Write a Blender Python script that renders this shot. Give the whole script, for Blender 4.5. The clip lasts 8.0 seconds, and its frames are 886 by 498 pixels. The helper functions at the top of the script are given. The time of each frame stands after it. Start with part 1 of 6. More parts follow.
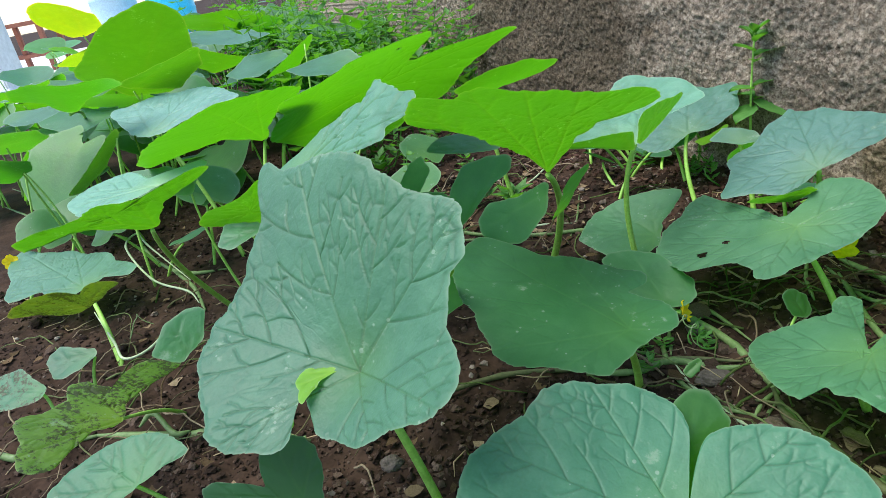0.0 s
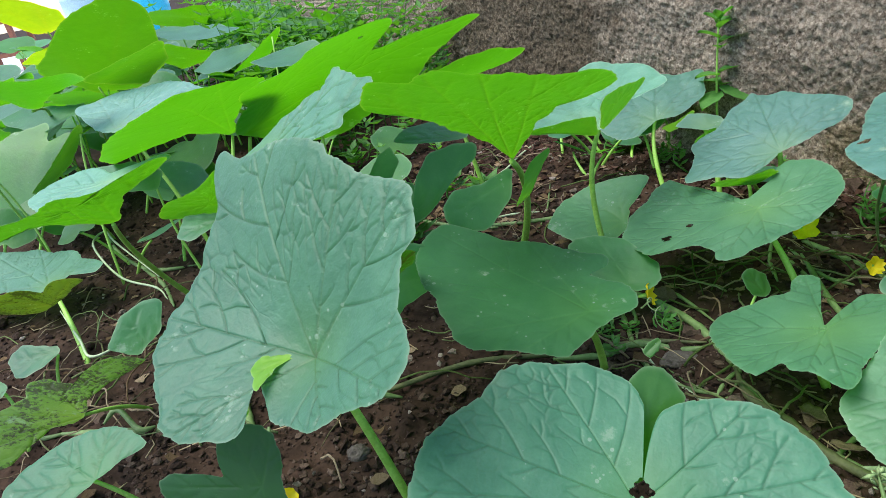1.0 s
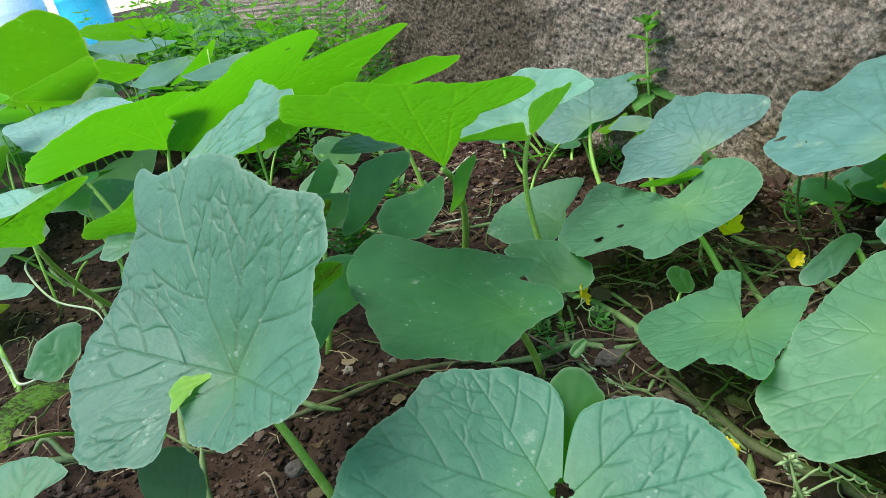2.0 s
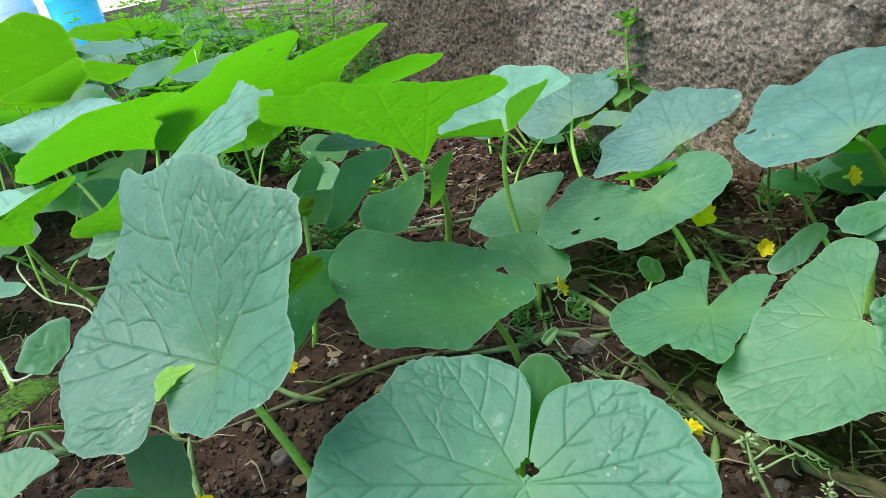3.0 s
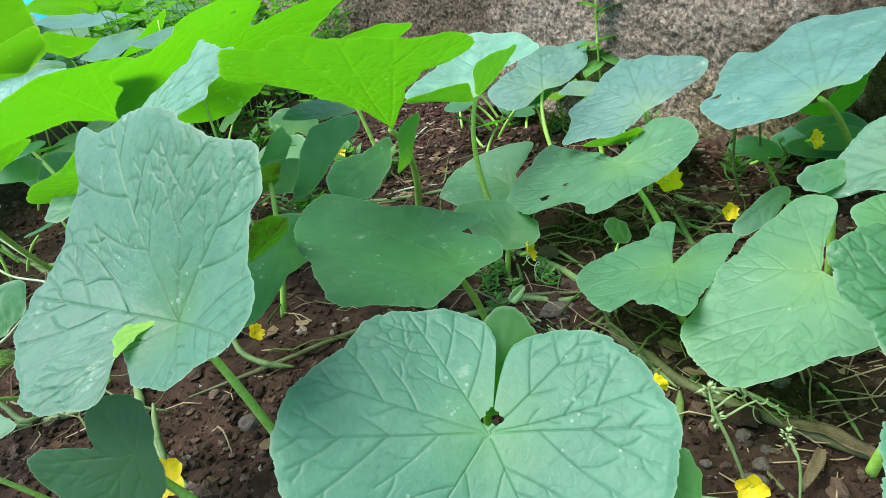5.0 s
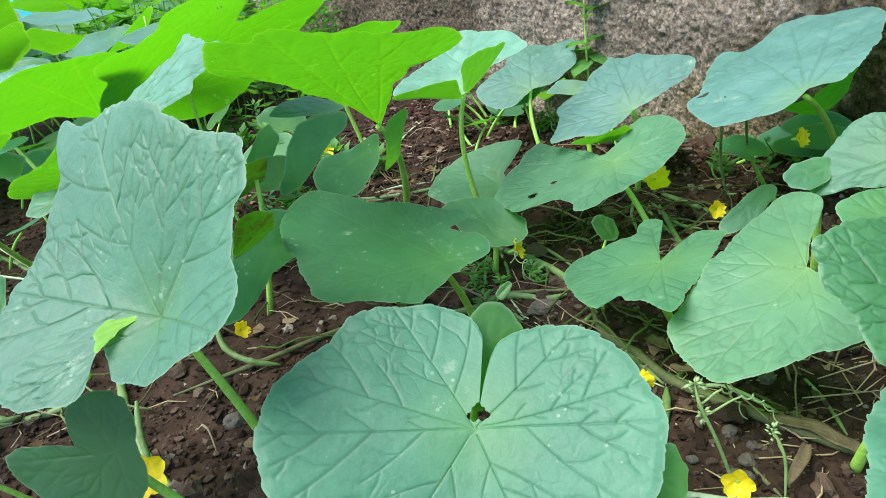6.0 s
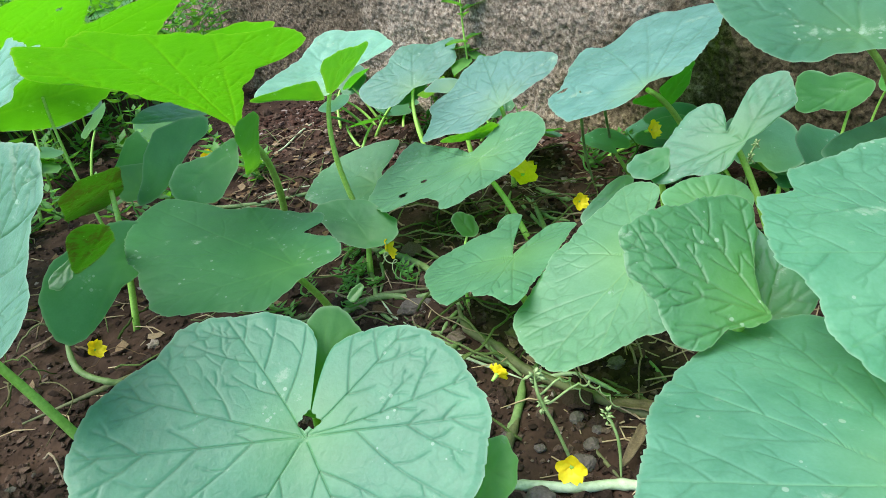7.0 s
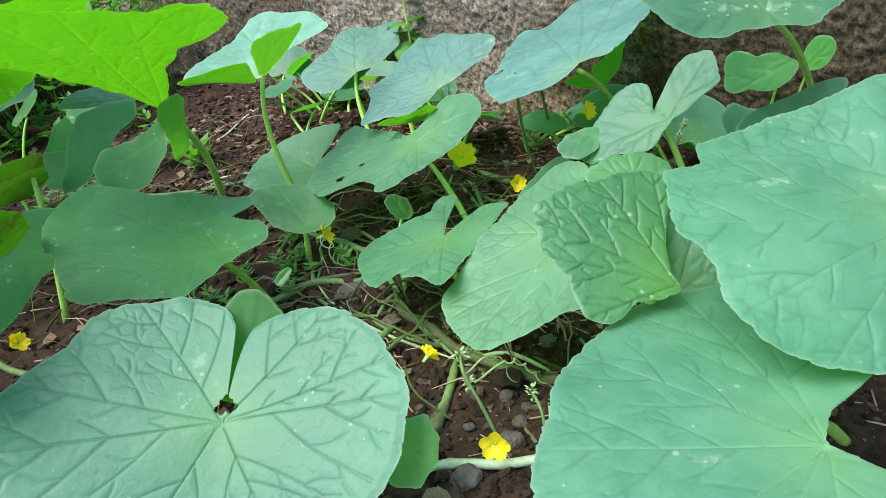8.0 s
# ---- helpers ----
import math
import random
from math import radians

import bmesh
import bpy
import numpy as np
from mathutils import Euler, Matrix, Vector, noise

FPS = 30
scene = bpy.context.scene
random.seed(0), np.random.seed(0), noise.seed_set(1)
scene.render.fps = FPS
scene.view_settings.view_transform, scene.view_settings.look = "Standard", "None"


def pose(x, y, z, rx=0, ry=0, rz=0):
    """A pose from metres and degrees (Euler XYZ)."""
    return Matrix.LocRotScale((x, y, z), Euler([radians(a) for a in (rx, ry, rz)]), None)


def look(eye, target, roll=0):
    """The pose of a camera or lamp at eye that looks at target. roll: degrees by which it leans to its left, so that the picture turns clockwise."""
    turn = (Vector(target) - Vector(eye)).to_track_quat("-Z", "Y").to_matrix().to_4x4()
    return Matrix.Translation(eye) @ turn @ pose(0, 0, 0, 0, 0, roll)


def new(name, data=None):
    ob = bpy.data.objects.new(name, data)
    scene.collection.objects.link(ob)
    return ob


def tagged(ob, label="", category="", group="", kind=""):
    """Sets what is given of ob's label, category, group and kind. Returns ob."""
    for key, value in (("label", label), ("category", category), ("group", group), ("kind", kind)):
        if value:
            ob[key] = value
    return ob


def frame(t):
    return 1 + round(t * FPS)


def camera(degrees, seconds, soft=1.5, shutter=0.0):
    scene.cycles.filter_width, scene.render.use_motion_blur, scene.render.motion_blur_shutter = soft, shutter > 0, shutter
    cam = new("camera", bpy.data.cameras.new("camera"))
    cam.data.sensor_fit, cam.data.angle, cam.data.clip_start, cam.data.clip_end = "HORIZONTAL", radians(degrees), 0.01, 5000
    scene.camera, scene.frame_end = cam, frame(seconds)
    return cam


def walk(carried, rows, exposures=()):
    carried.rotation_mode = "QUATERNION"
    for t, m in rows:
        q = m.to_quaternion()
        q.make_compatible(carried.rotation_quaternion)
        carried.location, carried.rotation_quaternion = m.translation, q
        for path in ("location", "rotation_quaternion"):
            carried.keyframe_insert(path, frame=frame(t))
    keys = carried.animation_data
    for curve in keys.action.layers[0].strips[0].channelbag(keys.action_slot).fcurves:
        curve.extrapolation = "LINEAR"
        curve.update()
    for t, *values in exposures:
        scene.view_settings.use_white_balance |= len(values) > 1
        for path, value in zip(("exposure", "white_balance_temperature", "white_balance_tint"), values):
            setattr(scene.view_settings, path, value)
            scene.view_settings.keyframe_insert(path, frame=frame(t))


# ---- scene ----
cam = camera(68.62, 8.0, soft=0.75)
PATH = [
    (0.0, 0.0000, -0.0000, 0.3875, 65.49, 9.91, -4.49),
    (0.5, 0.0064, -0.0025, 0.3854, 65.37, 10.72, -4.90),
    (1.0, 0.0161, -0.0033, 0.3762, 64.86, 10.34, -6.31),
    (1.5, 0.0274, -0.0041, 0.3749, 64.98, 10.51, -8.49),
    (2.0, 0.0426, -0.0074, 0.3732, 64.69, 10.98, -10.37),
    (2.2, 0.0467, -0.0127, 0.3724, 64.58, 10.83, -10.79),
    (3.3, 0.0568, -0.0309, 0.3771, 63.66, 11.88, -11.62),
    (3.5, 0.0574, -0.0324, 0.3735, 62.75, 12.12, -12.38),
    (4.0, 0.0581, -0.0265, 0.3572, 62.72, 10.77, -13.25),
    (4.5, 0.0567, -0.0344, 0.3553, 62.58, 10.88, -13.15),
    (6.0, 0.0579, -0.0343, 0.3499, 62.56, 10.35, -13.96),
    (6.5, 0.0864, -0.0414, 0.3438, 62.01, 9.86, -17.29),
    (7.0, 0.1148, -0.0477, 0.3389, 61.27, 9.88, -20.97),
    (7.5, 0.1288, -0.0570, 0.3348, 60.75, 9.74, -22.42),
    (8.0, 0.1372, -0.0575, 0.3287, 59.70, 9.20, -24.34),
]
EXPOSURES = [(0.0, 1.45), (2.2, 1.5), (3.3, 1.65), (4.5, 1.85), (6.0, 1.92), (7.0, 1.94), (8.0, 1.92)]
walk(cam, [(t, pose(x, y, z, rx, ry, rz)) for t, x, y, z, rx, ry, rz in PATH], EXPOSURES)

# light: bright open shade, the sky open to the left and behind
world = bpy.data.worlds.new("sky")
scene.world = world
world.use_nodes = True
wn = world.node_tree.nodes
sky = wn.new("ShaderNodeTexSky")
sky.sky_type, sky.sun_disc = "NISHITA", False
sky.sun_elevation, sky.sun_rotation = radians(66), radians(-70)
wn["Background"].inputs["Strength"].default_value = 0.138
world.node_tree.links.new(sky.outputs["Color"], wn["Background"].inputs["Color"])
sun_data = bpy.data.lights.new("sun", "SUN")
sun_data.energy, sun_data.angle, sun_data.color = 1.9, radians(45), (1.0, 0.98, 0.94)
sun = new("sun", sun_data)
sun.matrix_world = look((-1.6, 0.5, 3.3), (0.0, 0.6, 0.0))


# materials
def material(name):
    m = bpy.data.materials.new(name)
    m.use_nodes = True
    return m, m.node_tree.nodes, m.node_tree.links, m.node_tree.nodes["Principled BSDF"]


def noise_tex(n, scale, detail=4.0, rough=0.55, coords=None, links=None):
    t = n.new("ShaderNodeTexNoise")
    t.inputs["Scale"].default_value, t.inputs["Detail"].default_value, t.inputs["Roughness"].default_value = scale, detail, rough
    if coords is not None:
        links.new(coords, t.inputs["Vector"])
    return t


def ramp(n, l, src, stops):
    r = n.new("ShaderNodeValToRGB")
    while len(r.color_ramp.elements) < len(stops):
        r.color_ramp.elements.new(0.5)
    for e, (p, c) in zip(r.color_ramp.elements, stops):
        e.position, e.color = p, (*c, 1)
    l.new(src, r.inputs["Fac"])
    return r.outputs["Color"]


def mix(n, l, fac, a, b, blend="MIX"):
    m = n.new("ShaderNodeMix")
    m.data_type, m.blend_type = "RGBA", blend
    for sock, v in ((m.inputs[0], fac), (m.inputs[6], a), (m.inputs[7], b)):
        if hasattr(v, "is_linked"):
            l.new(v, sock)
        else:
            sock.default_value = v if isinstance(v, float) else (*v, 1)
    return m.outputs[2]


def bump(n, l, height, bsdf, strength=0.3, distance=0.002, prev=None):
    b = n.new("ShaderNodeBump")
    b.inputs["Strength"].default_value, b.inputs["Distance"].default_value = strength, distance
    l.new(height, b.inputs["Height"])
    l.new(b.outputs["Normal"], bsdf.inputs["Normal"])
    return b


def calc(n, l, op, *args):
    """One maths node; args are sockets or numbers."""
    m = n.new("ShaderNodeMath")
    m.operation = op
    for sock, v in zip(m.inputs, args):
        if hasattr(v, "is_linked"):
            l.new(v, sock)
        else:
            sock.default_value = v
    return m.outputs[0]


def leaf_material(name, worn=False):
    """A leaf blade, matt and finely hairy above, with sunken veins, pale flecks, and light that comes through it."""
    m, n, l, p = material(name)
    obj = n.new("ShaderNodeObjectInfo")
    tc = n.new("ShaderNodeTexCoord").outputs["Object"]

    def mark(key):
        a = n.new("ShaderNodeAttribute")
        a.attribute_name = key
        return a.outputs["Fac"]

    clear = calc(n, l, "MINIMUM", 1.0, calc(n, l, "MULTIPLY", obj.outputs["Alpha"], 1.3))
    rim, vein, twig = mark("rim"), mark("vein"), calc(n, l, "MULTIPLY", mark("side_vein"), clear)
    shift = n.new("ShaderNodeVectorMath")
    shift.operation = "ADD"
    l.new(tc, shift.inputs[0])
    l.new(obj.outputs["Location"], shift.inputs[1])
    here = shift.outputs[0]
    big = noise_tex(n, 14, 3, coords=here, links=l)
    mid = noise_tex(n, 60, 4, 0.6, here, l)
    fine = noise_tex(n, 620, 4, coords=here, links=l)
    base = ramp(n, l, big.outputs["Fac"], [(0.25, (0.036, 0.148, 0.072)), (0.55, (0.055, 0.190, 0.098)), (0.8, (0.084, 0.243, 0.125))])
    base = mix(n, l, 0.30, base, ramp(n, l, mid.outputs["Fac"], [(0.35, (0.030, 0.125, 0.058)), (0.65, (0.088, 0.248, 0.126))]))
    base = mix(n, l, 0.12, base, ramp(n, l, fine.outputs["Fac"], [(0.35, (0.010, 0.07, 0.03)), (0.7, (0.12, 0.30, 0.17))]))
    # yellower round the stalk's end
    dist = n.new("ShaderNodeVectorMath")
    dist.operation = "LENGTH"
    l.new(tc, dist.inputs[0])
    heart = n.new("ShaderNodeMapRange")
    heart.inputs["From Min"].default_value, heart.inputs["From Max"].default_value = 0.004, 0.045
    heart.inputs["To Min"].default_value, heart.inputs["To Max"].default_value = 0.45, 0.0
    l.new(dist.outputs["Value"], heart.inputs["Value"])
    # main veins are pale near the stalk, and all along on the strongly ribbed blades
    pale = calc(n, l, "MAXIMUM", calc(n, l, "MAXIMUM", heart.outputs[0], 0.14), calc(n, l, "MULTIPLY", calc(n, l, "ADD", calc(n, l, "GREATER_THAN", obj.outputs["Alpha"], 1.15), calc(n, l, "LESS_THAN", obj.outputs["Alpha"], 0.595)), 0.38))
    # dark vein lines, with the shade of their grooves painted in
    base = mix(n, l, calc(n, l, "MULTIPLY", twig, 0.85), base, (0.010, 0.055, 0.026))
    base = mix(n, l, calc(n, l, "MULTIPLY", vein, calc(n, l, "SUBTRACT", calc(n, l, "MULTIPLY", clear, 0.75), pale)), base, (0.010, 0.055, 0.026))
    base = mix(n, l, calc(n, l, "MULTIPLY", vein, pale), base, (0.110, 0.280, 0.120))
    base = mix(n, l, heart.outputs[0], base, (0.095, 0.240, 0.060))
    # each blade's own tint; some also carry painted light or shade
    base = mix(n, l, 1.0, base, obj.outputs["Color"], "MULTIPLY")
    base = mix(n, l, calc(n, l, "POWER", rim, 2.0), base, (0.42, 0.52, 0.34))
    # scattered pale flecks and blotches
    vor = n.new("ShaderNodeTexVoronoi")
    vor.inputs["Scale"].default_value = 130
    l.new(here, vor.inputs["Vector"])
    patch = noise_tex(n, 30, 2, coords=here, links=l)
    fm = n.new("ShaderNodeMapRange")
    fm.inputs["From Min"].default_value, fm.inputs["From Max"].default_value = 0.50, 0.8
    fm.inputs["To Max"].default_value = 0.30
    l.new(patch.outputs["Fac"], fm.inputs["Value"])
    fleck = calc(n, l, "LESS_THAN", vor.outputs["Distance"], fm.outputs[0])
    base = mix(n, l, calc(n, l, "MULTIPLY", fleck, 0.55), base, (0.34, 0.46, 0.32))
    blotch = noise_tex(n, 110, 6, 0.75, here, l)
    dust = ramp(n, l, calc(n, l, "MULTIPLY", blotch.outputs["Fac"], patch.outputs["Fac"]), [(0.365, (0, 0, 0)), (0.43, (1, 1, 1))])
    base = mix(n, l, calc(n, l, "MULTIPLY", dust, 0.5), base, (0.30, 0.42, 0.28))
    if worn:
        spots = noise_tex(n, 260, 5, 0.7, tc, l)
        area = noise_tex(n, 28, 3, 0.6, tc, l)
        dirt = ramp(n, l, calc(n, l, "MULTIPLY", spots.outputs["Fac"], area.outputs["Fac"]), [(0.25, (0, 0, 0)), (0.31, (1, 1, 1))])
        base = mix(n, l, dirt, base, (0.045, 0.060, 0.010))
    l.new(base, p.inputs["Base Color"])
    gloss = n.new("ShaderNodeMapRange")
    gloss.inputs["To Min"].default_value, gloss.inputs["To Max"].default_value = 0.40, 0.58
    l.new(mid.outputs["Fac"], gloss.inputs["Value"])
    l.new(gloss.outputs[0], p.inputs["Roughness"])
    p.inputs["Specular IOR Level"].default_value = 0.5
    p.inputs["Sheen Weight"].default_value = 0.08
    p.inputs["Sheen Roughness"].default_value = 0.45
    p.inputs["Sheen Tint"].default_value = (0.80, 0.95, 0.95, 1)
    quilt = noise_tex(n, 150, 3, coords=here, links=l)
    height = calc(n, l, "ADD", calc(n, l, "MULTIPLY", fine.outputs["Fac"], 0.14), calc(n, l, "MULTIPLY", quilt.outputs["Fac"], 0.55))
    height = calc(n, l, "SUBTRACT", height, calc(n, l, "ADD", calc(n, l, "MULTIPLY", vein, 0.25), calc(n, l, "MULTIPLY", twig, 0.30)))
    bump(n, l, calc(n, l, "MULTIPLY", height, obj.outputs["Alpha"]), p, 0.75, 0.0016)
    tr = n.new("ShaderNodeBsdfTranslucent")
    glow = mix(n, l, mid.outputs["Fac"], (0.085, 0.430, 0.002), (0.125, 0.510, 0.003))
    glow = mix(n, l, calc(n, l, "MULTIPLY", vein, 0.6), glow, (0.23, 0.62, 0.03))
    glow = mix(n, l, calc(n, l, "MULTIPLY", twig, 0.5), glow, (0.19, 0.57, 0.02))
    glow = mix(n, l, calc(n, l, "POWER", rim, 2.0), glow, (0.60, 0.85, 0.20))
    # the same multiplier, painted light included, scales the light let through
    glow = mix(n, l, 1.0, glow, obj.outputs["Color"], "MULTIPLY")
    if worn:
        glow = mix(n, l, dirt, glow, (0.05, 0.08, 0.004))
    l.new(glow, tr.inputs["Color"])
    ms = n.new("ShaderNodeMixShader")
    ms.inputs["Fac"].default_value = 0.38
    l.new(p.outputs[0], ms.inputs[1])
    l.new(tr.outputs[0], ms.inputs[2])
    l.new(ms.outputs[0], n["Material Output"].inputs["Surface"])
    return m


def plain(name, col_a, col_b, scale, rough=0.6, bump_amount=0.0, detail=5.0, spec=0.4, translucent=None):
    m, n, l, p = material(name)
    tc = n.new("ShaderNodeTexCoord").outputs["Object"]
    t = noise_tex(n, scale, detail, coords=tc, links=l)
    t2 = noise_tex(n, scale * 7, detail, coords=tc, links=l)
    c = ramp(n, l, t.outputs["Fac"], [(0.35, col_a), (0.65, col_b)])
    c = mix(n, l, 0.3, c, ramp(n, l, t2.outputs["Fac"], [(0.3, tuple(v * 0.5 for v in col_a)), (0.7, tuple(min(1.0, v * 1.3) for v in col_b))]))
    l.new(c, p.inputs["Base Color"])
    p.inputs["Roughness"].default_value, p.inputs["Specular IOR Level"].default_value = rough, spec
    if bump_amount:
        bump(n, l, t2.outputs["Fac"], p, bump_amount, 0.003)
    if translucent:
        tr = n.new("ShaderNodeBsdfTranslucent")
        tr.inputs["Color"].default_value = (*translucent, 1)
        ms = n.new("ShaderNodeMixShader")
        ms.inputs["Fac"].default_value = 0.4
        l.new(p.outputs[0], ms.inputs[1])
        l.new(tr.outputs[0], ms.inputs[2])
        l.new(ms.outputs[0], n["Material Output"].inputs["Surface"])
    return m


LEAF = leaf_material("leaf_blade")
LEAF_WORN = leaf_material("leaf_blade_speckled", True)
STALK = plain("leaf_stalk", (0.22, 0.43, 0.05), (0.32, 0.56, 0.11), 60, 0.5, 0.15)
STEM = plain("vine_stem", (0.075, 0.14, 0.035), (0.16, 0.235, 0.085), 40, 0.6, 0.2)
OLD_STEM = plain("old_vine_stem", (0.050, 0.066, 0.022), (0.11, 0.118, 0.045), 45, 0.7, 0.3)
BUD = plain("fuzzy_bud", (0.14, 0.24, 0.07), (0.30, 0.38, 0.18), 300, 0.8)
PALE_STEM = plain("pale_vine_stem", (0.24, 0.32, 0.17), (0.42, 0.50, 0.32), 40, 0.5, 0.2)
PETAL = plain("yellow_petal", (0.85, 0.62, 0.01), (0.95, 0.75, 0.02), 60, 0.5, translucent=(0.9, 0.65, 0.01))
SOIL = plain("soil", (0.014, 0.0088, 0.0067), (0.055, 0.0335, 0.0225), 25, 0.95, 0.6, 8.0, 0.08)


def crumb_material(name, stops):
    """Crumbs and stones that differ one from another."""
    m, n, l, p = material(name)
    tc = n.new("ShaderNodeTexCoord").outputs["Object"]
    geo = n.new("ShaderNodeNewGeometry")
    c = ramp(n, l, geo.outputs["Random Per Island"], stops)
    grain = noise_tex(n, 700, 5, 0.6, tc, l)
    c = mix(n, l, 0.6, c, ramp(n, l, grain.outputs["Fac"], [(0.3, (0.35, 0.35, 0.35)), (0.7, (1.0, 1.0, 1.0))]), "MULTIPLY")
    l.new(c, p.inputs["Base Color"])
    p.inputs["Roughness"].default_value, p.inputs["Specular IOR Level"].default_value = 0.95, 0.08
    bump(n, l, grain.outputs["Fac"], p, 0.9, 0.003)
    return m


CLOD = crumb_material("soil_clod", [(0.0, (0.024, 0.016, 0.012)), (0.55, (0.064, 0.041, 0.030)), (0.9, (0.13, 0.088, 0.064)), (0.97, (0.17, 0.12, 0.09)), (1.0, (0.42, 0.36, 0.30))])


def wall_material():
    m, n, l, p = material("pebble_dash")
    tc = n.new("ShaderNodeTexCoord").outputs["Object"]
    lump = noise_tex(n, 120, 8, 0.75, tc, l)
    grit = noise_tex(n, 380, 6, 0.75, tc, l)
    speck = n.new("ShaderNodeTexVoronoi")
    speck.inputs["Scale"].default_value = 300
    l.new(mix(n, l, 0.004, tc, grit.outputs["Color"]), speck.inputs["Vector"])
    sep = n.new("ShaderNodeSeparateColor")
    l.new(speck.outputs["Color"], sep.inputs[0])
    rough = calc(n, l, "ADD", calc(n, l, "MULTIPLY", lump.outputs["Fac"], 0.5), calc(n, l, "MULTIPLY", grit.outputs["Fac"], 0.5))
    c = ramp(n, l, rough, [(0.40, (0.054, 0.042, 0.031)), (0.47, (0.195, 0.158, 0.118)), (0.53, (0.375, 0.320, 0.245)), (0.61, (0.65, 0.58, 0.47))])
    c = mix(n, l, 0.35, c, ramp(n, l, sep.outputs[0], [(0.0, (0.10, 0.072, 0.054)), (0.6, (0.38, 0.30, 0.23)), (1.0, (0.72, 0.62, 0.52))]))
    patch = noise_tex(n, 6, 6, 0.65, tc, l)
    c = mix(n, l, 0.6, c, ramp(n, l, patch.outputs["Fac"], [(0.36, (0.48, 0.43, 0.38)), (0.58, (0.98, 0.95, 0.90))]), "MULTIPLY")
    # ragged dark patches: damp and moss, plus shade painted at far end and foot
    ragged = noise_tex(n, 17, 7, 0.7, tc, l)
    for place, size, colour in (((0.30, 1.42, 0.22), 0.34, (0.40, 0.38, 0.33)), ((0.745, 0.36, 0.06), 0.36, (0.20, 0.19, 0.125)), ((0.61, 0.68, 0.0), 0.15, (0.60, 0.56, 0.45))):
        way = n.new("ShaderNodeVectorMath")
        way.operation = "DISTANCE"
        l.new(tc, way.inputs[0])
        way.inputs[1].default_value = place
        edge = calc(n, l, "ADD", calc(n, l, "DIVIDE", way.outputs["Value"], size), calc(n, l, "MULTIPLY", calc(n, l, "SUBTRACT", ragged.outputs["Fac"], 0.5), 1.6))
        damp_shade = n.new("ShaderNodeMapRange")
        damp_shade.inputs["From Min"].default_value, damp_shade.inputs["From Max"].default_value = 0.65, 1.05
        damp_shade.inputs["To Min"].default_value, damp_shade.inputs["To Max"].default_value = 0.9, 0.0
        l.new(edge, damp_shade.inputs["Value"])
        c = mix(n, l, damp_shade.outputs[0], c, mix(n, l, 1.0, c, colour, "MULTIPLY"))
    l.new(c, p.inputs["Base Color"])
    p.inputs["Roughness"].default_value, p.inputs["Specular IOR Level"].default_value = 0.95, 0.15
    bump(n, l, rough, p, 1.0, 0.008)
    return m


WALL = wall_material()


# mesh helpers
def mesh_object(name, verts, faces, mat, parent=None, label="", smooth=True):
    me = bpy.data.meshes.new(name)
    me.from_pydata(verts, [], faces)
    me.materials.append(mat)
    if smooth:
        me.polygons.foreach_set("use_smooth", [True] * len(me.polygons))
    me.update()
    ob = new(name, me)
    if parent is not None:
        ob.parent = parent
    if label:
        ob["label"] = label
    return ob


def thing(name, place, label, category, group="", kind=""):
    ob = new(name)
    ob.empty_display_size = 0.02
    ob.location = place
    return tagged(ob, label, category, group, kind)


def local(parent, m):
    """Pose m of the world, seen from the thing that parents it."""
    return Matrix.Translation(-parent.location) @ m


def tube(points, radii, sides=8):
    """Vertices and faces of a round tube along points."""
    pts = [Vector(p) for p in points]
    verts, faces = [], []
    side = None
    for i, p in enumerate(pts):
        d = (pts[min(i + 1, len(pts) - 1)] - pts[max(i - 1, 0)]).normalized()
        if side is None:
            side = d.orthogonal().normalized()
        side = (side - d * side.dot(d)).normalized()
        up = d.cross(side)
        for k in range(sides):
            a = 2 * math.pi * k / sides
            verts.append(p + (side * math.cos(a) + up * math.sin(a)) * radii[i])
    for i in range(len(pts) - 1):
        for k in range(sides):
            a, b = i * sides + k, i * sides + (k + 1) % sides
            faces.append((a, b, b + sides, a + sides))
    faces.append(tuple(range(sides))[::-1])
    faces.append(tuple(range((len(pts) - 1) * sides, len(pts) * sides)))
    return verts, faces


def spline(points, per=6):
    """A smooth line through points (Catmull-Rom)."""
    p = [Vector(q) for q in points]
    p = [p[0] * 2 - p[1]] + p + [p[-1] * 2 - p[-2]]
    line = []
    for i in range(1, len(p) - 2):
        for k in range(per):
            t = k / per
            line.append(0.5 * (2 * p[i] + (p[i + 1] - p[i - 1]) * t + (2 * p[i - 1] - 5 * p[i] + 4 * p[i + 1] - p[i + 2]) * t * t + (3 * p[i] - p[i - 1] - 3 * p[i + 1] + p[i + 2]) * t ** 3))
    return line + [p[-2]]


# the ground: one sheet, fine under the plants and coarse far off
def ground_height(x, y):
    v = Vector((x, y, 0.0))
    near = max(0.0, 1.0 - math.hypot(x, y - 0.6) / 2.0)
    return near * (0.010 * noise.noise(v * 5.0) + 0.008 * noise.noise(v * 17.0) + 0.006 * noise.noise(v * 45.0) + 0.0042 * noise.noise(v * 95.0) + 0.0024 * noise.noise(v * 190.0)) - 0.004


def steps(lo, hi, fine_lo, fine_hi, fine):
    s = [fine_lo + fine * i for i in range(int((fine_hi - fine_lo) / fine) + 1)]
    g, v = fine, s[-1]
    while v < hi:
        g *= 1.35
        v += g
        s.append(min(v, hi))
    g, v = fine, s[0]
    while v > lo:
        g *= 1.35
        v -= g
        s.insert(0, max(v, lo))
    return s


